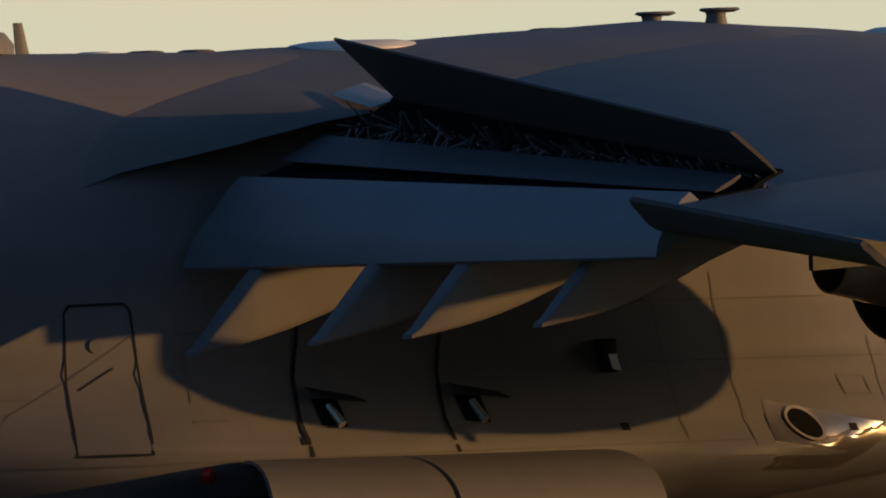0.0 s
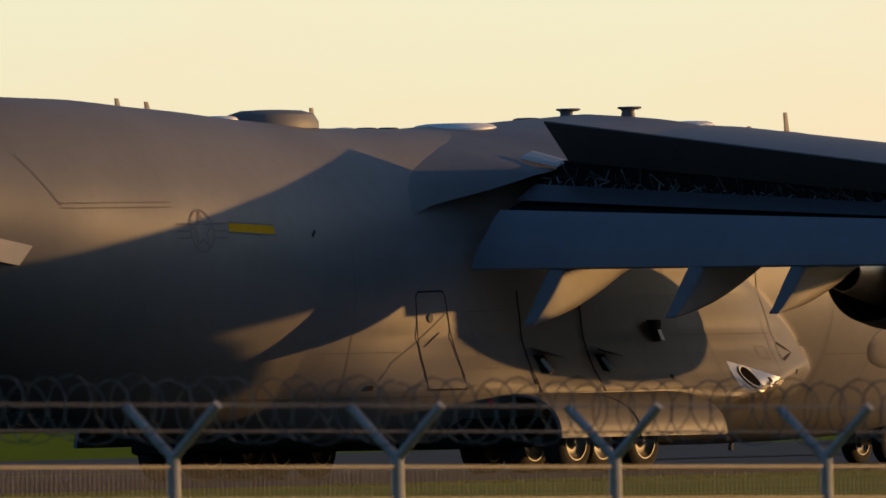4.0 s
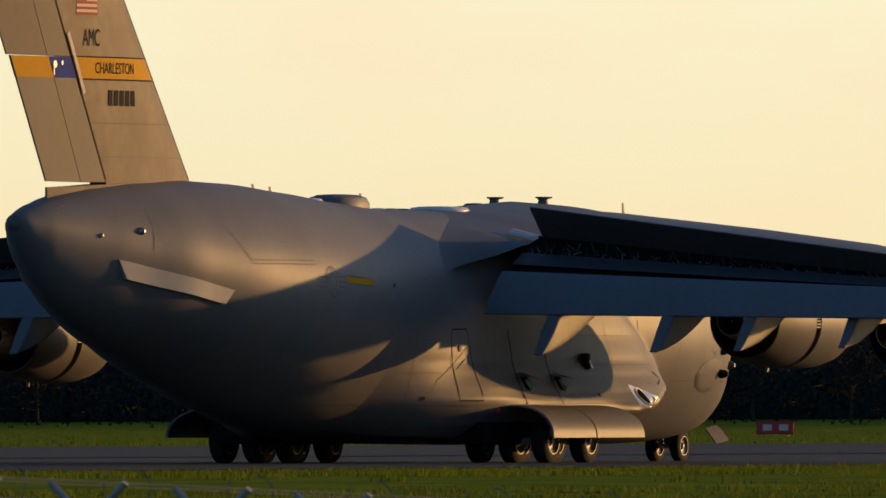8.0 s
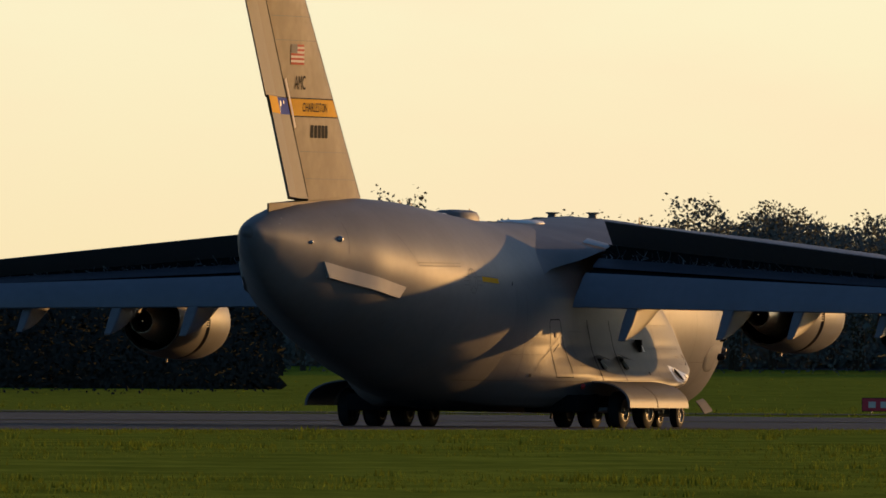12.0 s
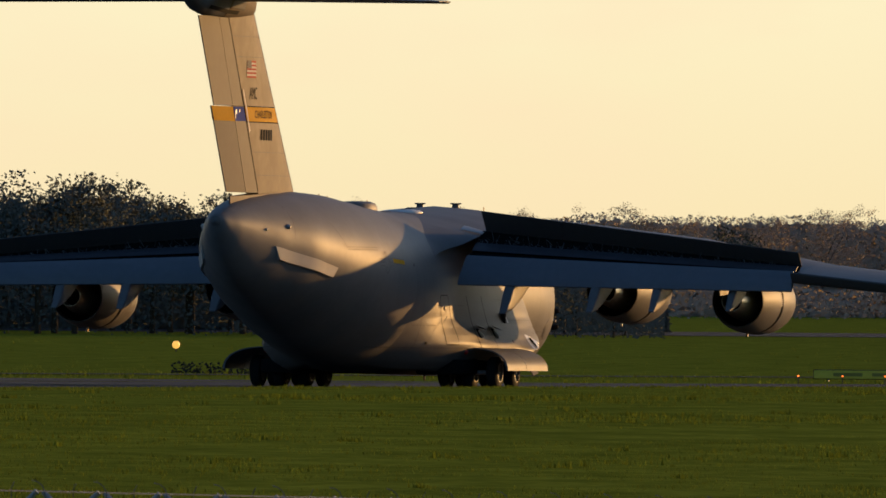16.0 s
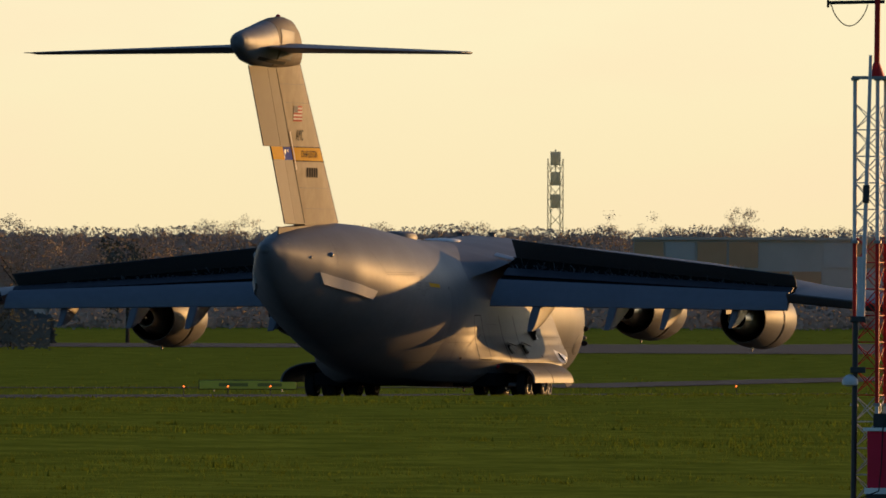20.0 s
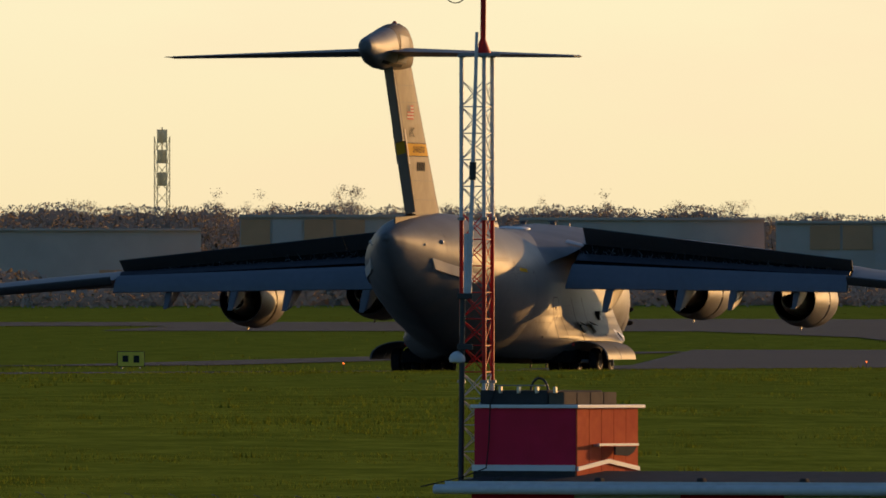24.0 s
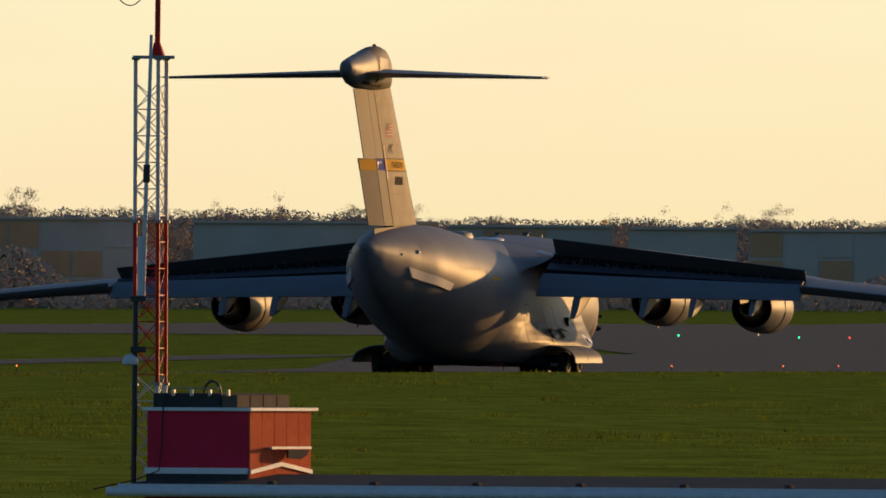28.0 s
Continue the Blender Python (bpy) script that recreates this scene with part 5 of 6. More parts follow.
def lattice_tower(phi, d, z1, w, label, drums=((0.74, 0.80), (0.84, 0.9), (0.93, 0.99))):
    """A far tower with drum aerials against the sky; open lattice and pale colour stand in for haze."""
    ob = tagged(new("far_tower"), label, "tower")
    x, y = bearing(phi, d)
    base = ground_z(x, y)
    corners = [Vector((x + w / 2 * sx, y + w / 2 * sy, 0)) for sx, sy in ((-1, -1), (1, -1), (1, 1), (-1, 1))]
    for c in corners:
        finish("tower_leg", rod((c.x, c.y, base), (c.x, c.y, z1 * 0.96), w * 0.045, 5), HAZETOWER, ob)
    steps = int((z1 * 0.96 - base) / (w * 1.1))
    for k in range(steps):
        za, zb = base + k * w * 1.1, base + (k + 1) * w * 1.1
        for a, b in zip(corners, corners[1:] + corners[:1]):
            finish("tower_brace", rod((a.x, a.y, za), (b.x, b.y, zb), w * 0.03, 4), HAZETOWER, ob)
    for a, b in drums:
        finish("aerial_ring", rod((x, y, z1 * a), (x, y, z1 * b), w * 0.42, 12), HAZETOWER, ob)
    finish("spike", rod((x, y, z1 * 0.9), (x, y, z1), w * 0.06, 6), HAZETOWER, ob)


lattice_tower(14.3, 3900, 39.5, 2.2, "distant communications tower with haze in its pale colour")
lattice_tower(12.32, 3300, 20.8, 1.0, "thin distant chimney drawn as a haze-pale lattice")


# ---- airfield furniture ----
def stand_on(x, y):
    return ground_z(x, y)


def sign(phi, d, w, h, mat, label, bars=(), text="", frame_mat=None):
    x, y = bearing(phi, d)
    z = ground_z(x, y)
    ob = tagged(new("airfield_sign"), label, "sign")
    ob.matrix_basis = Matrix.Translation((x, y, z)) @ pose(0, 0, 0, rz=phi - 90)
    finish("sign_panel", box_bm(-w / 2, w / 2, -0.1, 0.1, 0.15, 0.15 + h, bevel=0.02), mat, ob, False)
    finish("sign_rim", box_bm(-w / 2 - 0.04, w / 2 + 0.04, -0.06, 0.14, 0.11, 0.19 + h, bevel=0.02), MARKING, ob, False)
    for s in (-1, 1):
        finish("sign_leg", rod((s * w * 0.35, 0.02, -0.1), (s * w * 0.35, 0.02, 0.2), 0.04, 8), GALV, ob)
    for a, b, lo, hi, m in bars:
        finish("sign_bar", box_bm(a * w, b * w, -0.125, -0.1, 0.15 + h * lo, 0.15 + h * hi), m, ob, False)
    if text:
        cu = bpy.data.curves.new("sign_text", "FONT")
        cu.body, cu.size, cu.extrude = text, h * 0.75, 0.005
        cu.align_x = "CENTER"
        cu.materials.append(WHITE)
        to = new("sign_text", cu)
        to.parent = ob
        to.matrix_basis = Matrix.Translation((-w * 0.12, -0.115, 0.15 + h * 0.24)) @ pose(0, 0, 0, 90)
    return ob


sign(20.41, 1270, 3.2, 0.68, SIGNRED, "dark red runway sign with white figures on the grass", ((0.3, 0.42, 0.2, 0.8, WHITE),), "06-24")
sign(18.02, 1290, 3.5, 0.72, SIGNRED, "dark red runway sign with worn pale figures", ((-0.4, -0.28, 0.25, 0.75, PALE), (-0.2, -0.08, 0.25, 0.75, PALE), (0.02, 0.14, 0.25, 0.75, PALE), (0.25, 0.4, 0.25, 0.75, PALE)))
sign(23.07, 1290, 2.1, 0.7, SIGNRED, "small dark red runway sign with pale bars", ((-0.35, -0.1, 0.25, 0.75, PALE), (0.1, 0.35, 0.25, 0.75, PALE)))
sign(15.09, 1240, 5.4, 0.46, SIGNYELLOW, "long low yellow direction sign in the grass", ((-0.3, 0.0, 0.3, 0.7, SIGNDARK), (0.1, 0.35, 0.3, 0.7, SIGNDARK)))
sign(14.38, 1320, 1.55, 0.85, SIGNYELLOW, "yellow taxiway sign with dark figures", ((-0.32, -0.1, 0.3, 0.75, MARKING), (0.1, 0.32, 0.25, 0.75, MARKING)))
sign(12.402, 1740, 1.5, 0.95, SIGNYELLOW, "yellow taxiway board at the tip of the grass island")
# Round yellow disc, set glowing, for a small bright spot across the grass.
x, y = bearing(16.857, 1750)
guard = tagged(new("guard_light"), "small round yellow disc set glowing on a short post", "light")
finish("post", rod((x, y, ground_z(x, y) - 0.1), (x, y, ground_z(x, y) + 0.3), 0.06, 8), ROOFFELT, guard)
finish("lens", lathe([(-0.3, 0.05), (-0.26, 0.18), (-0.15, 0.27), (0, 0.31), (0.15, 0.27), (0.26, 0.18), (0.3, 0.05)], pose(x, y, ground_z(x, y) + 0.55, ry=-90), 20, cap=True), GLOWYELLOW, guard)

# striped shelter
x, y = bearing(21.72, 1500)
shelter = tagged(new("striped_shelter"), "red and white striped equipment shelter on the far grass", "shelter")
shelter.matrix_basis = Matrix.Translation((x, y, ground_z(x, y))) @ pose(0, 0, 0, rz=21.72 - 90)
for k in range(7):
    finish("stripe_panel", box_bm(-3.2 + k * 0.92, -3.2 + (k + 0.985) * 0.92, 0, 2.4, 0.1, 2.35, bevel=0.02), SIGNRED if k % 2 == 0 else STRIPEPALE, shelter, False)
finish("roof", box_bm(-3.4, 3.4, -0.2, 2.6, 2.35, 2.5, bevel=0.03), HALLGREY, shelter, False)
finish("plinth", box_bm(-3.3, 3.3, -0.05, 2.45, -0.2, 0.1), HALLGREY, shelter, False)


# obstacle light and trestle beside the shelter
x, y = bearing(21.64, 1480)
ob_light = tagged(new("obstacle_light"), "red obstacle light on a thin post beside the shelter", "light")
finish("post", rod((x, y, ground_z(x, y) - 0.1), (x, y, 2.91), 0.03, 8), GALV, ob_light)
finish("lamp", rod((x, y, 2.91), (x, y, 2.91 + 0.28), 0.14, 10), LAMPRED, ob_light)
trestle = tagged(new("trestle"), "leaning pale metal trestle on the far grass", "trestle")
x, y = bearing(21.56, 1480)
for dx, dz in ((-0.9, 0.0), (0.9, 2.2)):
    finish("leg", rod((x + dx * 0.4, y - dx, ground_z(x, y) - 0.05), (x + dx * 0.2, y + 0.2 - dx * 0.3, ground_z(x, y) + 2.4), 0.05, 8), WHITESTEEL, trestle)
finish("cross_bar", rod((x, y - 0.9, ground_z(x, y) + 1.1), (x, y + 0.9, ground_z(x, y) + 1.1), 0.05, 8), WHITESTEEL, trestle)


def edge_light(x, y, mat, label, h=0.3, r=0.1):
    z = ground_z(x, y)
    ob = tagged(new("runway_light"), label, "light", "runway edge lights")
    finish("stem", rod((x, y, z - 0.05), (x, y, z + h), 0.025, 6), ROOFFELT, ob)
    finish("lens", lathe([(0, r * 0.7), (r * 0.6, r), (r * 1.4, r * 0.8), (r * 1.9, r * 0.2)], pose(x, y, z + h, ry=-90), 12, cap=True), mat, ob)


for phi in (15.255, 15.141, 15.032, 13.833, 12.487, 12.147, 11.86, 11.718):
    edge_light(281 / math.tan(radians(phi)), 281, LAMPORANGE, "small glowing orange runway edge light", 0.4, 0.045)
for phi, d, m in ((12.13, 1880, LAMPGREEN), (11.82, 1850, LAMPGREEN), (11.69, 1850, LAMPRED)):
    edge_light(*bearing(phi, d), m, "small glowing taxiway light", 0.3, 0.085)

# scrub in the far grass
for lo, hi, d in ((16.55, 16.87, 1380), (16.5, 16.57, 1400)):
    vs, fs = [], []
    for _ in range(500):
        x, y = bearing(rng.uniform(lo, hi), d + rng.uniform(-3, 3))
        p = Vector((x, y, ground_z(x, y) + rng.random() ** 1.5 * 0.7))
        u = Vector((rng.gauss(0, 1), rng.gauss(0, 1), rng.gauss(0, 1))).normalized() * 0.12
        w = u.cross(Vector((rng.gauss(0, 1), rng.gauss(0, 1), rng.gauss(0, 1)))).normalized() * 0.09
        k = len(vs)
        vs.extend([p - u, p + w, p + u, p - w])
        fs.append((k, k + 1, k + 2, k + 3))
    me = bpy.data.meshes.new("scrub")
    me.from_pydata(vs, [], fs)
    me.materials.append(SHADELEAF)
    tagged(new("scrub", me), "low dark scrub in the airfield grass", "bush", "scrub in the grass", "stuff")


# floodlight masts and banded poles behind the aircraft
def floodlight(phi, d, top, label):
    x, y = bearing(phi, d)
    z = ground_z(x, y)
    ob = tagged(new("floodlight_mast"), label, "floodlight", "apron floodlights")
    ob.matrix_basis = Matrix.Translation((x, y, z)) @ pose(0, 0, 0, rz=phi - 90)
    finish("pole", rod((0, 0, -0.3), (0, 0, top), 0.22, 10, None, 0.13), GALV, ob)
    finish("crossbar", box_bm(-2.4, 2.4, -0.1, 0.1, top - 0.12, top + 0.08, bevel=0.03), MARKING, ob, False)
    for k, px in enumerate((-2.1, -1.05, 0.75, 1.95)):
        lam = finish("floodlight_head", box_bm(px - 0.42, px + 0.36, -0.35, 0.2, top + 0.15, top + 0.55, bevel=0.08), MARKING, ob, False)
        finish("bracket", rod((px, 0, top), (px, 0, top + 0.3), 0.06, 6), MARKING, lam)
    for px in (-0.35, 0.35):
        sp = finish("obstacle_rod", rod((px, 0, top), (px, 0, top + 1.0), 0.05, 6), GALV, ob)
        finish("obstacle_lamp", rod((px, 0, top + 1.0), (px, 0, top + 1.2), 0.09, 8), REDLENS, sp)


floodlight(38.21, 1000, 17.6, "tall floodlight mast with four dark heads")
floodlight(38.66, 1060, 18.2, "tall floodlight mast with dark heads, slightly farther")


def banded_pole(phi, d, h, label):
    x, y = bearing(phi, d)
    z = ground_z(x, y)
    ob = tagged(new("banded_pole"), label, "pole", "banded poles")
    n = 10
    for k in range(n):
        finish("band", rod((x, y, z + h * k / n), (x, y, z + h * (k + 1) / n), 0.2, 10), REDSTEEL if k % 2 == 0 else WHITESTEEL, ob)


for phi in (55.81, 55.06, 51.95, 49.2):
    banded_pole(phi, 760, 19.0, "tall red and white banded obstacle pole")

# parked airliner far behind
liner = tagged(new("parked_airliner"), "white twin-engined airliner parked on the far apron", "aircraft")
lx, ly = bearing(27.85, 1260)
liner.matrix_basis = Matrix.Translation((lx, ly, ground_z(lx, ly))) @ pose(0, 0, 0, rz=6)
rings = []
for x, r, dz in ((-17, 0.3, 1.0), (-14, 0.9, 0.7), (-10, 1.6, 0.25), (-6, 1.95, 0), (10, 1.95, 0), (14, 1.7, -0.1), (16, 1.1, -0.3), (17, 0.3, -0.5)):
    rings.append([Vector((x, r * math.cos(a), 3.4 + dz + r * math.sin(a))) for a in [k / 24 * math.tau for k in range(24)]])
finish("fuselage", loft(rings), WHITE, liner)
finish("fin", loft([[Vector((p.x, p.z, 5.4)) for p in foil(-9.5, -15.5, 0, 0, 0.08, 8, 0)], [Vector((p.x, p.z, 11.3)) for p in foil(-14, -17.2, 0, 0, 0.08, 8, 0)]]), REDSTEEL, liner)
for side in (-1, 1):
    finish("wing", loft([foil(4.5, -2.5, side * 1.5, 2.6, 0.1, 8), foil(-3.0, -4.8, side * 16.5, 3.8, 0.1, 8)]), PAINT, liner)
    finish("tailplane", loft([foil(-12.5, -15.5, side * 0.6, 4.4, 0.08, 8), foil(-15.2, -16.6, side * 6.0, 4.9, 0.08, 8)]), PAINT, liner)
    finish("engine", lathe([(-1.5, 0.5), (0, 0.95), (2, 1.05), (2.6, 0.9), (2.4, 0.8), (0.5, 0.7)], pose(3.5, side * 5.2, 1.5), 20), WHITE, liner)
    for k in range(14):
        finish("cabin_window", box_bm(-8 + k * 1.4, -7.75 + k * 1.4, side * 1.9 - 0.06, side * 1.9 + 0.06, 3.65, 4.0), DARK, liner, False)
    finish("gear_wheel", lathe([(-0.2, 0.3), (-0.2, 0.5), (0.2, 0.5), (0.2, 0.3)], pose(-1, side * 2.5, 0.5, rz=90), 16, cap=True), TYRE, liner)
finish("nose_wheel", lathe([(-0.15, 0.2), (-0.15, 0.4), (0.15, 0.4), (0.15, 0.2)], pose(13, 0, 0.4, rz=90), 16, cap=True), TYRE, liner)
finish("nose_light", lathe([(0, 0.2), (0.1, 0.15)], pose(13.2, -0.3, 1.5, rz=200), 10, cap=True), LAMPWARM, liner)


def stand_truck(phi, d):
    ob = tagged(new("service_truck"), "yellow service truck on the far apron", "truck")
    x, y = bearing(phi, d)
    ob.matrix_basis = Matrix.Translation((x, y, ground_z(x, y))) @ pose(0, 0, 0, rz=phi - 90)
    finish("body", box_bm(-2.2, 1.0, -0.9, 0.9, 0.5, 1.9, bevel=0.06), SIGNYELLOW, ob, False)
    finish("cab", box_bm(1.05, 2.3, -0.85, 0.85, 0.5, 1.7, bevel=0.15), SIGNYELLOW, ob, False)
    finish("windscreen", box_bm(1.3, 2.32, -0.7, 0.7, 1.15, 1.55, bevel=0.05), DARK, ob, False)
    for px in (-1.5, 1.5):
        for s in (-1, 1):
            finish("truck_wheel", lathe([(-0.12, 0.2), (-0.12, 0.4), (0.12, 0.4), (0.12, 0.2)], pose(px, s * 0.8, 0.4, rz=90), 16, cap=True), TYRE, ob)


stand_truck(27.76, 1130)
x, y = bearing(28.04, 1080)
post = tagged(new("marker_post"), "yellow marker post in the grass", "post")
finish("post_body", rod((x, y, ground_z(x, y) - 0.1), (x, y, ground_z(x, y) + 1.5), 0.11, 8), SIGNYELLOW, post)

# ---- shed with roof box and lattice mast ----
PHI_S, D_S, ALPHA = 13.236, 372.0, radians(32)
ph = radians(PHI_S)
RIGHT, AWAY = Vector((math.sin(ph), -math.cos(ph), 0)), Vector((math.cos(ph), math.sin(ph), 0))
ALONG = RIGHT * math.cos(ALPHA) - AWAY * math.sin(ALPHA)
ACROSS = RIGHT * math.sin(ALPHA) + AWAY * math.cos(ALPHA)
cx, cy = bearing(PHI_S, D_S)
PX = D_S / 39393.0
Z_BOX_BOTTOM = CAM_H - 224 * PX
CORNER = Vector((cx, cy, Z_BOX_BOTTOM))
SHED = Matrix((ALONG, ACROSS, Vector((0, 0, 1)))).transposed().to_4x4()
SHED.translation = CORNER  # local: x along the eave, y across the roof, origin at the roof box's near corner
shed = tagged(new("equipment_shed"), "low red and white panelled shed with a dark felt roof", "shed")
shed.matrix_basis = SHED
EAVE = -0.2
GROUND_S = ground_z(cx, cy) - CORNER.z
L0, L1 = -1.78, 22.0
finish("roof", loft([[Vector((x, -1.25, EAVE)), Vector((x, 0.9, 0.0)), Vector((x, 3.2, EAVE)), Vector((x, 3.2, EAVE - 0.12)), Vector((x, 0.9, -0.12)), Vector((x, -1.25, EAVE - 0.12))] for x in (L0, L1)]), ROOFFELT, shed, False)
finish("wall", box_bm(L0 + 0.35, L1 - 0.3, -0.95, 2.9, GROUND_S - 0.2, EAVE - 0.1), SHEDWHITE, shed, False)
finish("gable", loft([[Vector((L0 + 0.4, y, z)) for y, z in ((-0.95, EAVE - 0.1), (2.9, EAVE - 0.1), (0.9, 0.0))], [Vector((L0 + 0.5, y, z)) for y, z in ((-0.95, EAVE - 0.1), (2.9, EAVE - 0.1), (0.9, 0.0))]]), RUST, shed, False)
finish("gutter", rod((L0 - 0.15, -1.33, EAVE - 0.1), (L1, -1.33, EAVE - 0.1), 0.085, 10), WHITESTEEL, shed)
finish("eave_board", box_bm(L0, L1, -1.27, -1.23, EAVE - 0.1, EAVE + 0.035), WHITESTEEL, shed, False)
k = 0
x = L0 + 0.35
while x < L1 - 1.0:
    if k % 2 == 0:
        finish("wall_panel", box_bm(x, x + 2.0, -0.99, -0.95, GROUND_S, EAVE - 0.12, bevel=0.01), RUST, shed, False)
    k += 1
    x += 2.05
for k in range(12):
    x = -1.0 + k * 2.0
    if 0 <= k:
        finish("roof_vent", box_bm(x, x + 0.13, -1.03, -0.88, EAVE + 0.01, EAVE + 0.10, bevel=0.03), ROOFFELT, shed, False)
bx = tagged(new("roof_box"), "weathered red wooden box with white trim on the shed roof", "box")
bx.matrix_basis = SHED
BW, BD, BH = 2.0, 1.95, 1.05
finish("box_body", box_bm(-BW, 0, 0, BD, -0.2, BH, bevel=0.01), RUST, bx, False)
for k in range(5):
    finish("end_board", box_bm(0.0, 0.025, 0.01 + k * 0.388, 0.39 + k * 0.388, -0.1, BH - 0.005, bevel=0.006), ENDBOARD, bx, False, "red end board with orange sunlight put into its colour")
finish("top_trim", box_bm(-BW - 0.05, 0.08, -0.06, BD + 0.14, BH, BH + 0.06, bevel=0.01), WHITE, bx, False)
finish("bottom_trim", box_bm(-BW - 0.02, 0.0, -0.05, 0.0, 0.0, 0.1), WHITE, bx, False)
finish("felt_upstand", box_bm(-BW, 0.02, -0.03, 0.0, -0.2, 0.0), ROOFFELT, bx, False)
for y0, y1, z0, z1 in ((0, BD * 0.5, 0.0, 0.13), (BD * 0.5, BD, 0.13, 0.0)):
    finish("gable_trim", loft([[Vector((xx, y0, z0)), Vector((xx, y1, z1)), Vector((xx, y1, z1 + 0.07)), Vector((xx, y0, z0 + 0.07))] for xx in (0.026, 0.06)]), WHITE, bx, False)
finish("lid", box_bm(-BW + 0.05, -0.62, 0.1, BD - 0.1, BH + 0.06, BH + 0.3, bevel=0.02), ROOFFELT, bx, False)
for k in range(4):
    finish("lid_plate", box_bm(-0.6, -0.3, 0.12 + k * 0.42, 0.52 + k * 0.42, BH + 0.06, BH + 0.27, bevel=0.012), LIDWOOD, bx, False)
for k in range(4):
    finish("lid_clip", box_bm(-BW + 0.45 + k * 0.36, -BW + 0.5 + k * 0.36, 0.05, 0.1, BH + 0.25, BH + 0.36), METAL, bx, False)
finish("rail_wire", rod((-BW + 0.35, 0.08, BH + 0.38), (-0.64, 0.08, BH + 0.38), 0.01, 6), GALV, bx)
finish("hose_loop", tube([Vector((-1.15 + 0.17 * math.cos(a), 0.7, BH + 0.28 + 0.22 * math.sin(a))) for a in [k / 12 * math.pi for k in range(13)]], 0.022, 6), BLACKTUBE, bx)
finish("handle_bar", box_bm(0.12, 0.16, 0.5, 1.75, 0.42, 0.46), WHITE, bx, False)
finish("handle_arm", rod((0.0, 0.55, 0.43), (0.15, 0.55, 0.43), 0.025, 8), GEARSTEEL, bx)
finish("handle_cover", loft([[Vector((xx, 1.0, 0.41)), Vector((xx, 1.68, 0.41)), Vector((xx, 1.58, 0.31)), Vector((xx, 1.4, 0.25)), Vector((xx, 1.0, 0.27))] for xx in (0.13, 0.17)]), ROOFFELT, bx, False, "grey hood under the handle")
bm = bmesh.new()
pts = [(-BW + 0.42, 0.05, BH + 0.38), (-BW + 0.36, -0.07, BH + 0.05), (-BW + 0.34, -0.08, 0.5), (-BW + 0.3, -0.1, 0.05), (-BW + 0.1, -0.5, -0.1), (-BW - 0.3, -1.2, -0.26)]
finish("hanging_cable", tube([Vector(p) for p in pts], 0.012), MARKING, bx)

mast = tagged(new("lattice_mast"), "slim triangular lattice mast in red and white sections", "mast")
mx, my = bearing(13.485, D_S + 1.5)
mast.matrix_basis = Matrix.Translation((mx, my, 0)) @ Matrix((RIGHT, AWAY, Vector((0, 0, 1)))).transposed().to_4x4()
LEGS = ((-0.29, -0.02), (0.09, -0.12), (0.225, 0.22))
ZT, ZM, ZR, ZB = 6.28, 3.55, 0.82, -1.0


def leg_at(k, z):
    return Vector((LEGS[k][0], LEGS[k][1], z))


for k in range(3):
    for za, zb, mt in ((ZB, ZR, WHITESTEEL), (ZR, ZM, REDSTEEL), (ZM, ZT, WHITESTEEL)):
        finish("mast_leg", rod(leg_at(k, za), leg_at(k, zb), 0.036, 10), mt, mast)
    for z in (ZR, ZM, ZT):
        finish("leg_flange", rod(leg_at(k, z - 0.025), leg_at(k, z + 0.025), 0.07, 10), GALV, mast)
step = 0.445
z = ZB + 0.2
while z + step < ZT:
    mt = REDSTEEL if ZR < z < ZM else WHITESTEEL
    for a, b in ((0, 1), (1, 2), (0, 2)):
        bm = rod(leg_at(a, z), leg_at(b, z), 0.011, 5)
        rod(leg_at(a, z), leg_at(b, z + step), 0.009, 5, bm)
        rod(leg_at(b, z), leg_at(a, z + step), 0.009, 5, bm)
        finish("mast_brace", bm, mt, mast)
    z += step
finish("top_plate", box_bm(-0.34, 0.36, -0.2, 0.3, ZT, ZT + 0.05), GALV, mast, False)
whip = tagged(new("whip_aerial"), "white tube aerial on a black lower tube clamped to the mast", "aerial")
whip.matrix_basis = mast.matrix_basis.copy()
finish("white_tube", rod((-0.16, -0.2, 2.2), (-0.03, -0.2, ZT + 0.4), 0.045, 10, None, 0.03), WHITESTEEL, whip)
finish("tube_joint", rod((-0.105, -0.2, 4.2), (-0.095, -0.2, 4.5), 0.06, 10), BLACKTUBE, whip)
finish("black_tube", rod((-0.3, -0.2, -1.0), (-0.27, -0.2, 2.25), 0.05, 10), BLACKTUBE, whip)
finish("white_lower_tube", rod((-0.2, -0.2, 2.2), (-0.19, -0.2, 3.3), 0.06, 10), WHITESTEEL, whip)
for z in (1.4, 2.25):
    finish("clamp", box_bm(-0.36, -0.1, -0.28, -0.05, z - 0.05, z + 0.05, bevel=0.01), BLACKTUBE, whip, False)
finish("cap_dome", lathe([(0, 0.06), (0.02, 0.13), (0.07, 0.14), (0.13, 0.12), (0.18, 0.07), (0.2, 0.01)], pose(-0.36, -0.2, 1.13, ry=-90), 18, cap=True), WHITESTEEL, whip)
pole = tagged(new("top_pole"), "dark red pole with a side arm on the mast head", "pole")
pole.matrix_basis = mast.matrix_basis.copy()
finish("pole_tube", rod((0.07, 0, ZT), (0.1, 0, ZT + 3.2), 0.05, 10), REDSTEEL, pole)
finish("pole_foot", rod((0.07, 0, ZT + 0.02), (0.07, 0, ZT + 0.28), 0.15, 10, None, 0.05), REDSTEEL, pole)
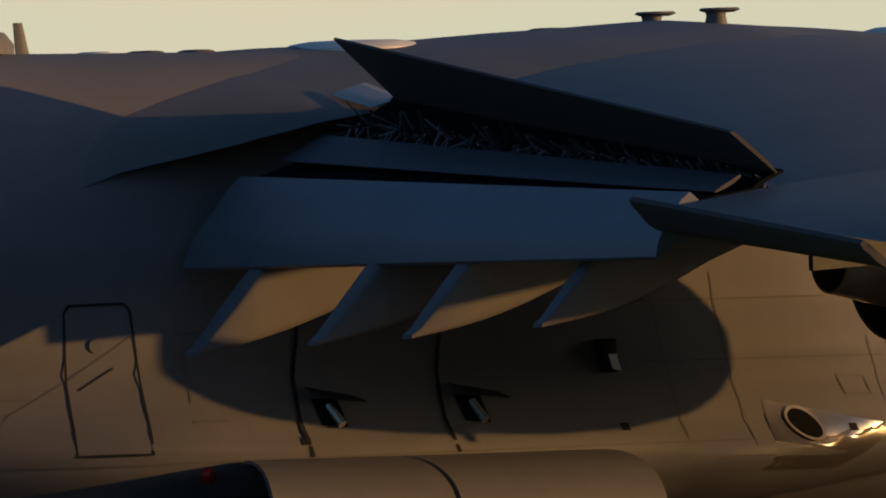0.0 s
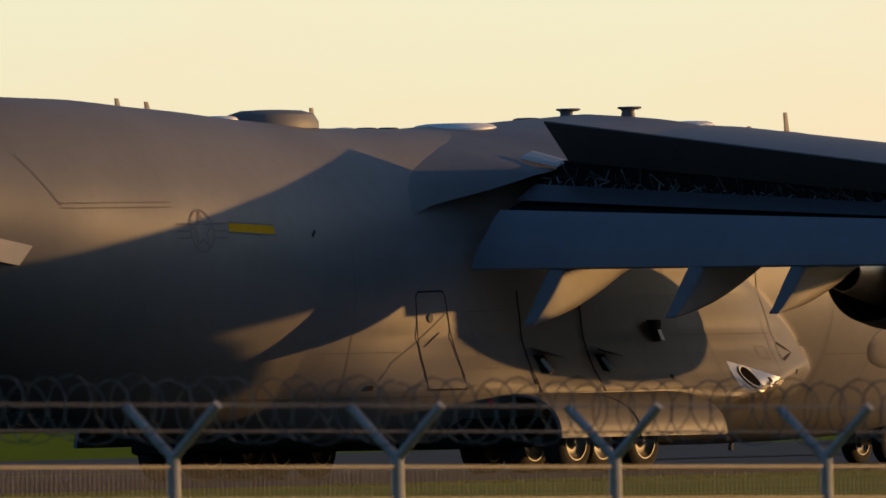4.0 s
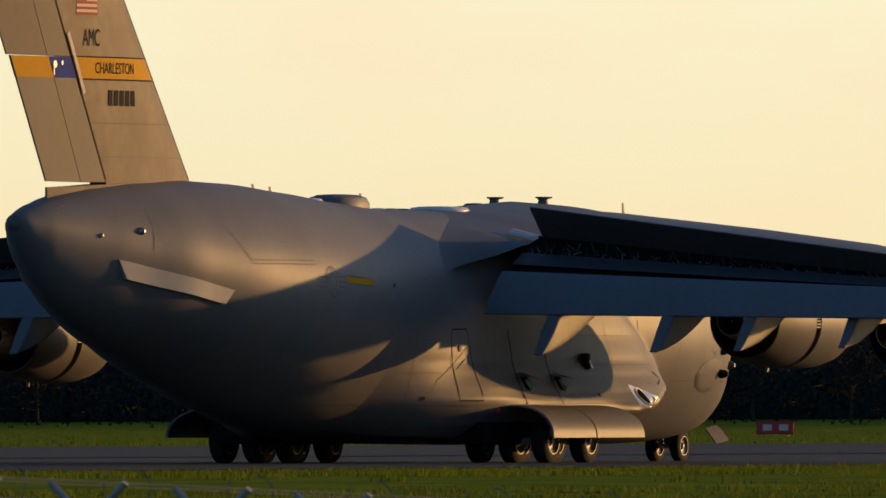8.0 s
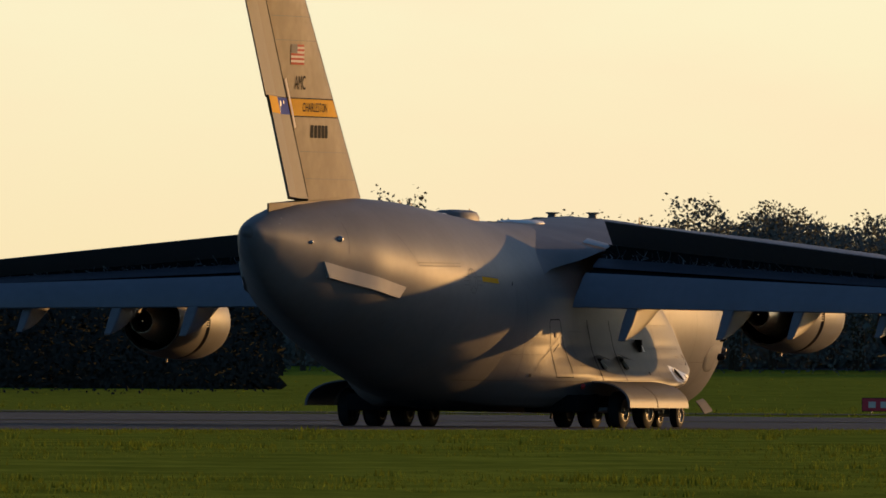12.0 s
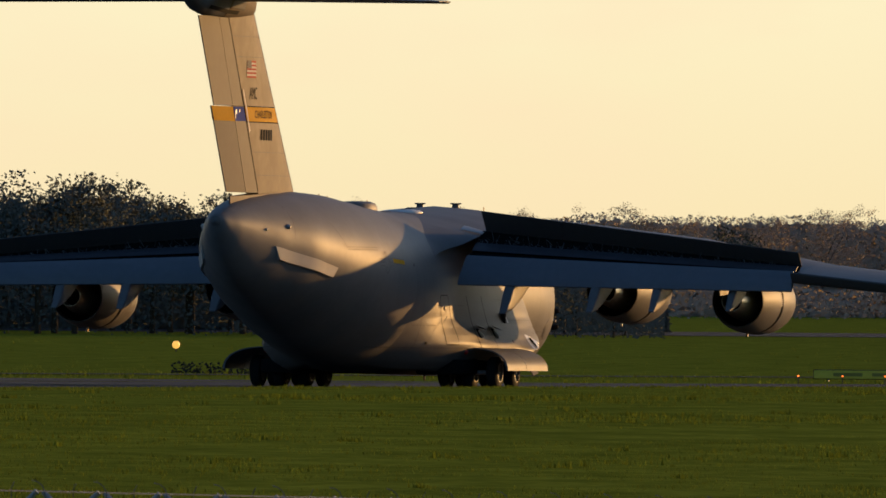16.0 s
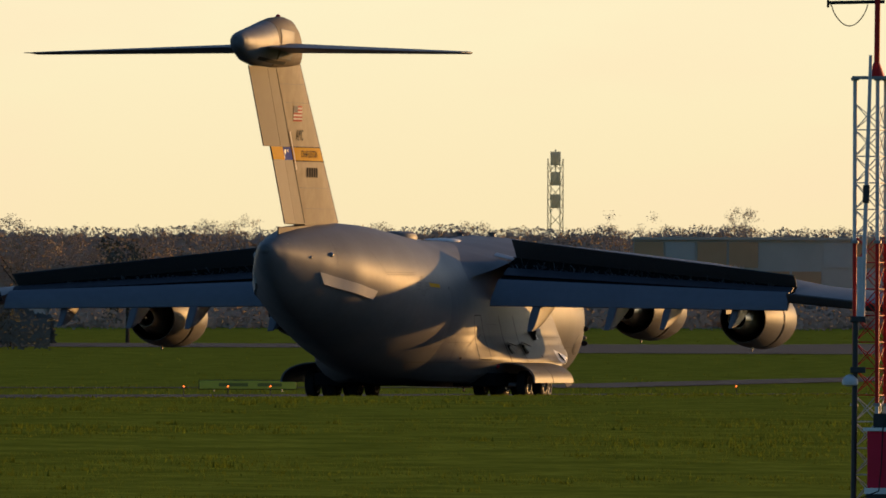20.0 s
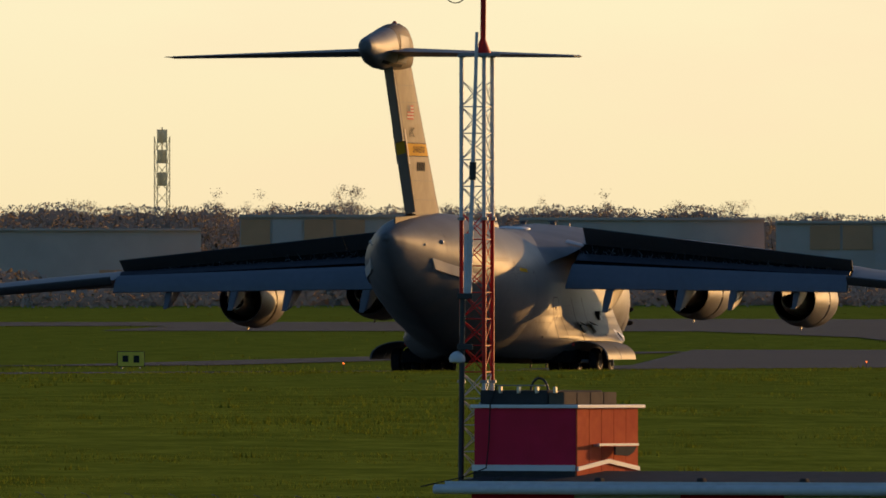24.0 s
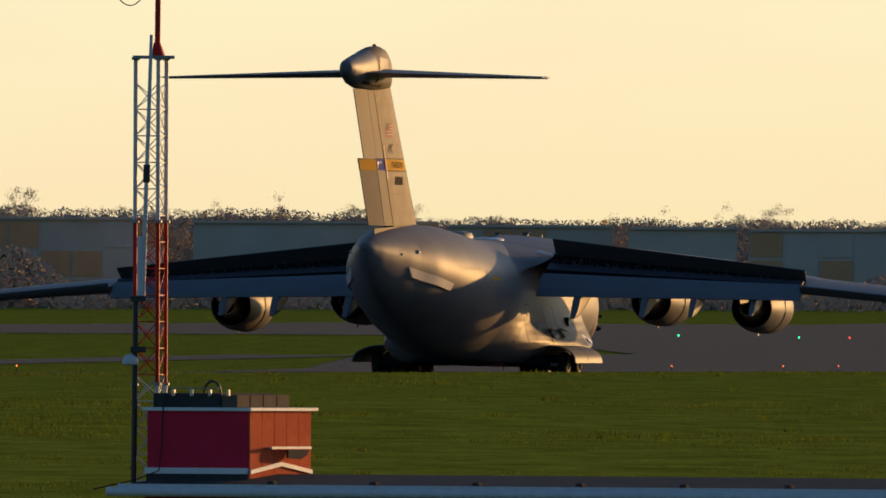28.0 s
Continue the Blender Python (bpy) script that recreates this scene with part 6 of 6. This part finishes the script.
finish("side_arm", rod((-0.75, 0, ZT + 1.28), (0.2, 0, ZT + 1.3), 0.03, 8), MARKING, pole)
finish("arm_end", rod((-0.75, 0, ZT + 1.2), (-0.75, 0, ZT + 1.5), 0.02, 6), MARKING, pole)
bm = bmesh.new()
loop = [Vector((-0.7 + 0.62 * (k / 14), 0, ZT + 1.25 - 0.36 * math.sin(math.pi * k / 14) ** 0.7)) for k in range(15)]
finish("cable_loop", tube(loop, 0.01), MARKING, pole)

# ---- perimeter fence ----
FENCE_Y, STEP_X, FIRST_X = 77.5, 2.474, 108.05


TIPS = [(60, 1.4), (100.25, 1.385), (100.3, 1.577), (105.5, 1.573), (110.5, 1.51), (142, 1.06), (152, 1.058), (160, 1.02), (167.4, 0.853), (178, 0.60), (200, 0.20), (222, 0.03), (240, -0.13), (420, -2.0)]


def tip_z(x):
    for (a, p), (b, q) in zip(TIPS, TIPS[1:]):
        if x <= b:
            return p + (q - p) * (x - a) / (b - a)
    return TIPS[-1][1]


fence = tagged(new("perimeter_fence"), "steel mesh fence with forked posts and coiled razor wire", "fence")
bm = rod((0, 0, -2.5), (0, 0, -0.32), 0.04, 8)
post_me = finish("fence_post", bm, GALV, fence).data
bm = rod((0, 0, -0.33), (0, -0.345, 0.0), 0.032, 8)
rod((0, 0, -0.33), (0, 0.345, 0.0), 0.032, 8, bm)
fork_me = finish("fence_fork", bm, GALV, fence).data
bm = bmesh.new()
turns, per = 11, 14
pts = []
for k in range(turns * per + 1):
    a = k / per * math.tau
    r = 0.19 + 0.03 * math.sin(k * 0.31)
    pts.append(Vector((STEP_X * k / (turns * per) + 0.05 * math.sin(a * 0.37), r * math.sin(a), r * math.cos(a) - 0.03)))
coil_me = finish("wire_coil", tube(pts, 0.005, 4), WIRE, fence).data
loops_me = finish("wire_coil", tube(pts[3 * per + 2:4 * per + 1], 0.006, 4), WIRE, fence).data
bm = bmesh.new()
for k in range(48):
    x = STEP_X * (k + 0.5) / 48
    box_bm(x - 0.004, x + 0.004, -0.004, 0.004, -2.4, -0.38, bm)
for z in (-0.38, -0.58, -0.98, -1.38, -1.78, -2.18):
    box_bm(0, STEP_X, -0.012, 0.012, z - 0.008, z + 0.008, bm)
panel_me = finish("mesh_panel", bm, MESHSTEEL, fence, False).data
bm = bmesh.new()
for y, z in ((-0.345, 0.0), (0.345, 0.0), (-0.17, -0.16), (0.17, -0.16)):
    rod((0, y, z), (STEP_X, y, z), 0.004, 4, bm)
strand_me = finish("barbed_strand", bm, WIRE, fence).data
for ob in list(fence.children):
    bpy.data.objects.remove(ob)
for k in range(-18, 90):
    x = FIRST_X + k * STEP_X if k >= 0 else FIRST_X + k * 2.575 if k >= -3 else 100.15 + (k + 4) * 2.53
    z = tip_z(x)
    slope = math.atan2(tip_z(x + STEP_X) - z, STEP_X) if k != -4 else 0.0
    parts = [("fence_post", post_me), ("fence_fork", fork_me), ("wire_coil", coil_me if x < 150 else loops_me), ("barbed_strand", strand_me)]
    if -8 <= k <= 26:
        parts.append(("mesh_panel", panel_me))
    for nm, data in parts:
        ob = new(nm, data)
        ob.parent = fence
        ob.matrix_basis = Matrix.Translation((x, FENCE_Y, z)) if nm in ("fence_post", "fence_fork") else Matrix.Translation((x, FENCE_Y, z)) @ pose(0, 0, 0, 0, -math.degrees(slope), 0)


# ---- what moves ----
def motions():
    ROLLOUT = [  # seconds, along, beside the centreline, heading
        (0.0, 155.72, -1.61, 0.93),
        (0.5, 184.16, -1.12, 0.94),
        (1.0, 212.10, -0.67, 0.96),
        (1.5, 239.58, -0.30, 0.55),
        (2.0, 266.71, -0.11, 0.29),
        (2.5, 293.59, 0.02, 0.28),
        (3.0, 320.27, 0.21, 0.50),
        (3.5, 346.68, 0.48, 0.66),
        (5.5, 448.66, 1.18, 0.11),
        (6.0, 472.61, 1.23, 0.10),
        (6.5, 495.90, 1.27, 0.05),
        (7.0, 518.58, 1.25, -0.13),
        (7.5, 540.76, 1.18, -0.27),
        (8.0, 562.52, 1.05, -0.48),
        (8.5, 583.90, 0.83, -0.79),
        (9.0, 604.85, 0.54, -0.94),
        (9.5, 625.32, 0.17, -1.20),
        (10.0, 645.26, -0.21, -1.24),
        (10.5, 664.68, -0.57, -1.17),
        (11.0, 683.63, -1.03, -0.96),
        (11.5, 702.13, -1.29, -0.64),
        (13.5, 772.36, -1.20, 0.80),
        (14.0, 789.43, -1.15, 1.14),
        (14.5, 806.19, -0.67, 1.33),
        (15.0, 822.59, -0.41, 1.48),
        (15.5, 838.51, -0.15, 1.27),
        (16.0, 853.82, 0.08, 0.96),
        (16.5, 868.47, 0.25, 0.58),
        (17.0, 882.48, 0.58, 0.08),
        (17.5, 896.00, 0.60, -0.48),
        (18.0, 909.09, 0.59, -0.93),
        (18.5, 921.81, 0.49, -1.35),
        (19.0, 934.19, 0.40, -1.62),
        (19.5, 946.26, 0.45, -1.76),
        (20.0, 958.13, 0.23, -1.69),
        (20.5, 969.81, 0.07, -1.50),
        (21.0, 981.27, -0.10, -1.35),
        (21.5, 992.52, -0.29, -0.96),
        (23.5, 1035.08, -0.53, 0.49),
        (24.0, 1045.16, -0.50, 0.70),
        (24.5, 1054.98, -0.30, 0.82),
        (25.0, 1064.52, -0.18, 0.88),
        (25.5, 1073.71, -0.06, 0.76),
        (26.0, 1082.50, 0.02, 0.72),
        (26.5, 1090.87, 0.05, 0.56),
        (27.0, 1098.86, 0.16, 0.34),
        (27.5, 1106.55, 0.14, 0.04),
        (28.0, 1113.97, 0.05, -0.38),
    ]
    walk(plane, [(t, pose(x, RUNWAY_Y + y, 0, rz=h)) for t, x, y, h in ROLLOUT])
    low = [(0.0, 0), (8.0, 0.2), (10.0, 1), (11.0, 5), (11.5, 7), (13.5, 16), (15.0, 16), (15.5, 12), (16.0, -0.5), (17.0, -1.5), (18.0, -2.7), (19.0, -4), (19.5, -1), (20.0, 4), (21.5, 7.5), (23.5, 12), (24.0, 12.5), (25.0, 9.5), (26.0, 3), (27.0, -0.5), (28.0, -1.8)]
    high = [(0.0, -1), (8.0, -1), (10.0, -0.8), (11.0, 4), (11.5, 6), (13.5, 15), (15.0, 15), (15.5, 10), (16.0, -0.3), (17.0, -0.8), (18.0, -1.5), (19.0, -4.7), (19.5, -2.5), (20.0, 0.2), (21.5, 1), (23.5, 10), (24.0, 11), (25.0, 7), (26.0, 1.6), (27.0, 0.3), (28.0, 0)]
    low_tab = [(0.0, 0), (8.0, 0.2), (10.0, 1), (11.0, 5), (11.5, 7), (13.5, 16), (15.0, 16), (15.5, 12), (16.0, -4), (16.5, -6), (17.0, -9), (18.0, -11), (19.0, -14), (19.5, -13), (20.0, 4), (21.5, 7.5), (23.5, 12), (24.0, 12.5), (25.0, 9.5), (26.0, 3), (27.0, -4), (27.5, -5), (28.0, -7)]
    high_tab = [(0.0, -1), (8.0, -1), (10.0, -0.8), (11.0, 4), (11.5, 6), (13.5, 15), (15.0, 15), (15.5, 10), (16.0, -0.3), (17.0, -2), (18.0, -4), (18.5, -8), (19.0, -13), (19.5, -11), (20.0, 0.2), (21.5, 1), (23.5, 10), (24.0, 11), (25.0, 7), (26.0, 1.6), (27.0, 0.3), (28.0, 0)]
    for (front, m, aft, local), swing, tab in zip(RUDDERS, (low, high), (low_tab, high_tab)):
        walk(front, [(t, m @ pose(0, 0, 0, rz=d)) for t, d in swing])
        walk(aft, [(t, local @ pose(0, 0, 0, rz=d)) for t, d in tab])


motions()
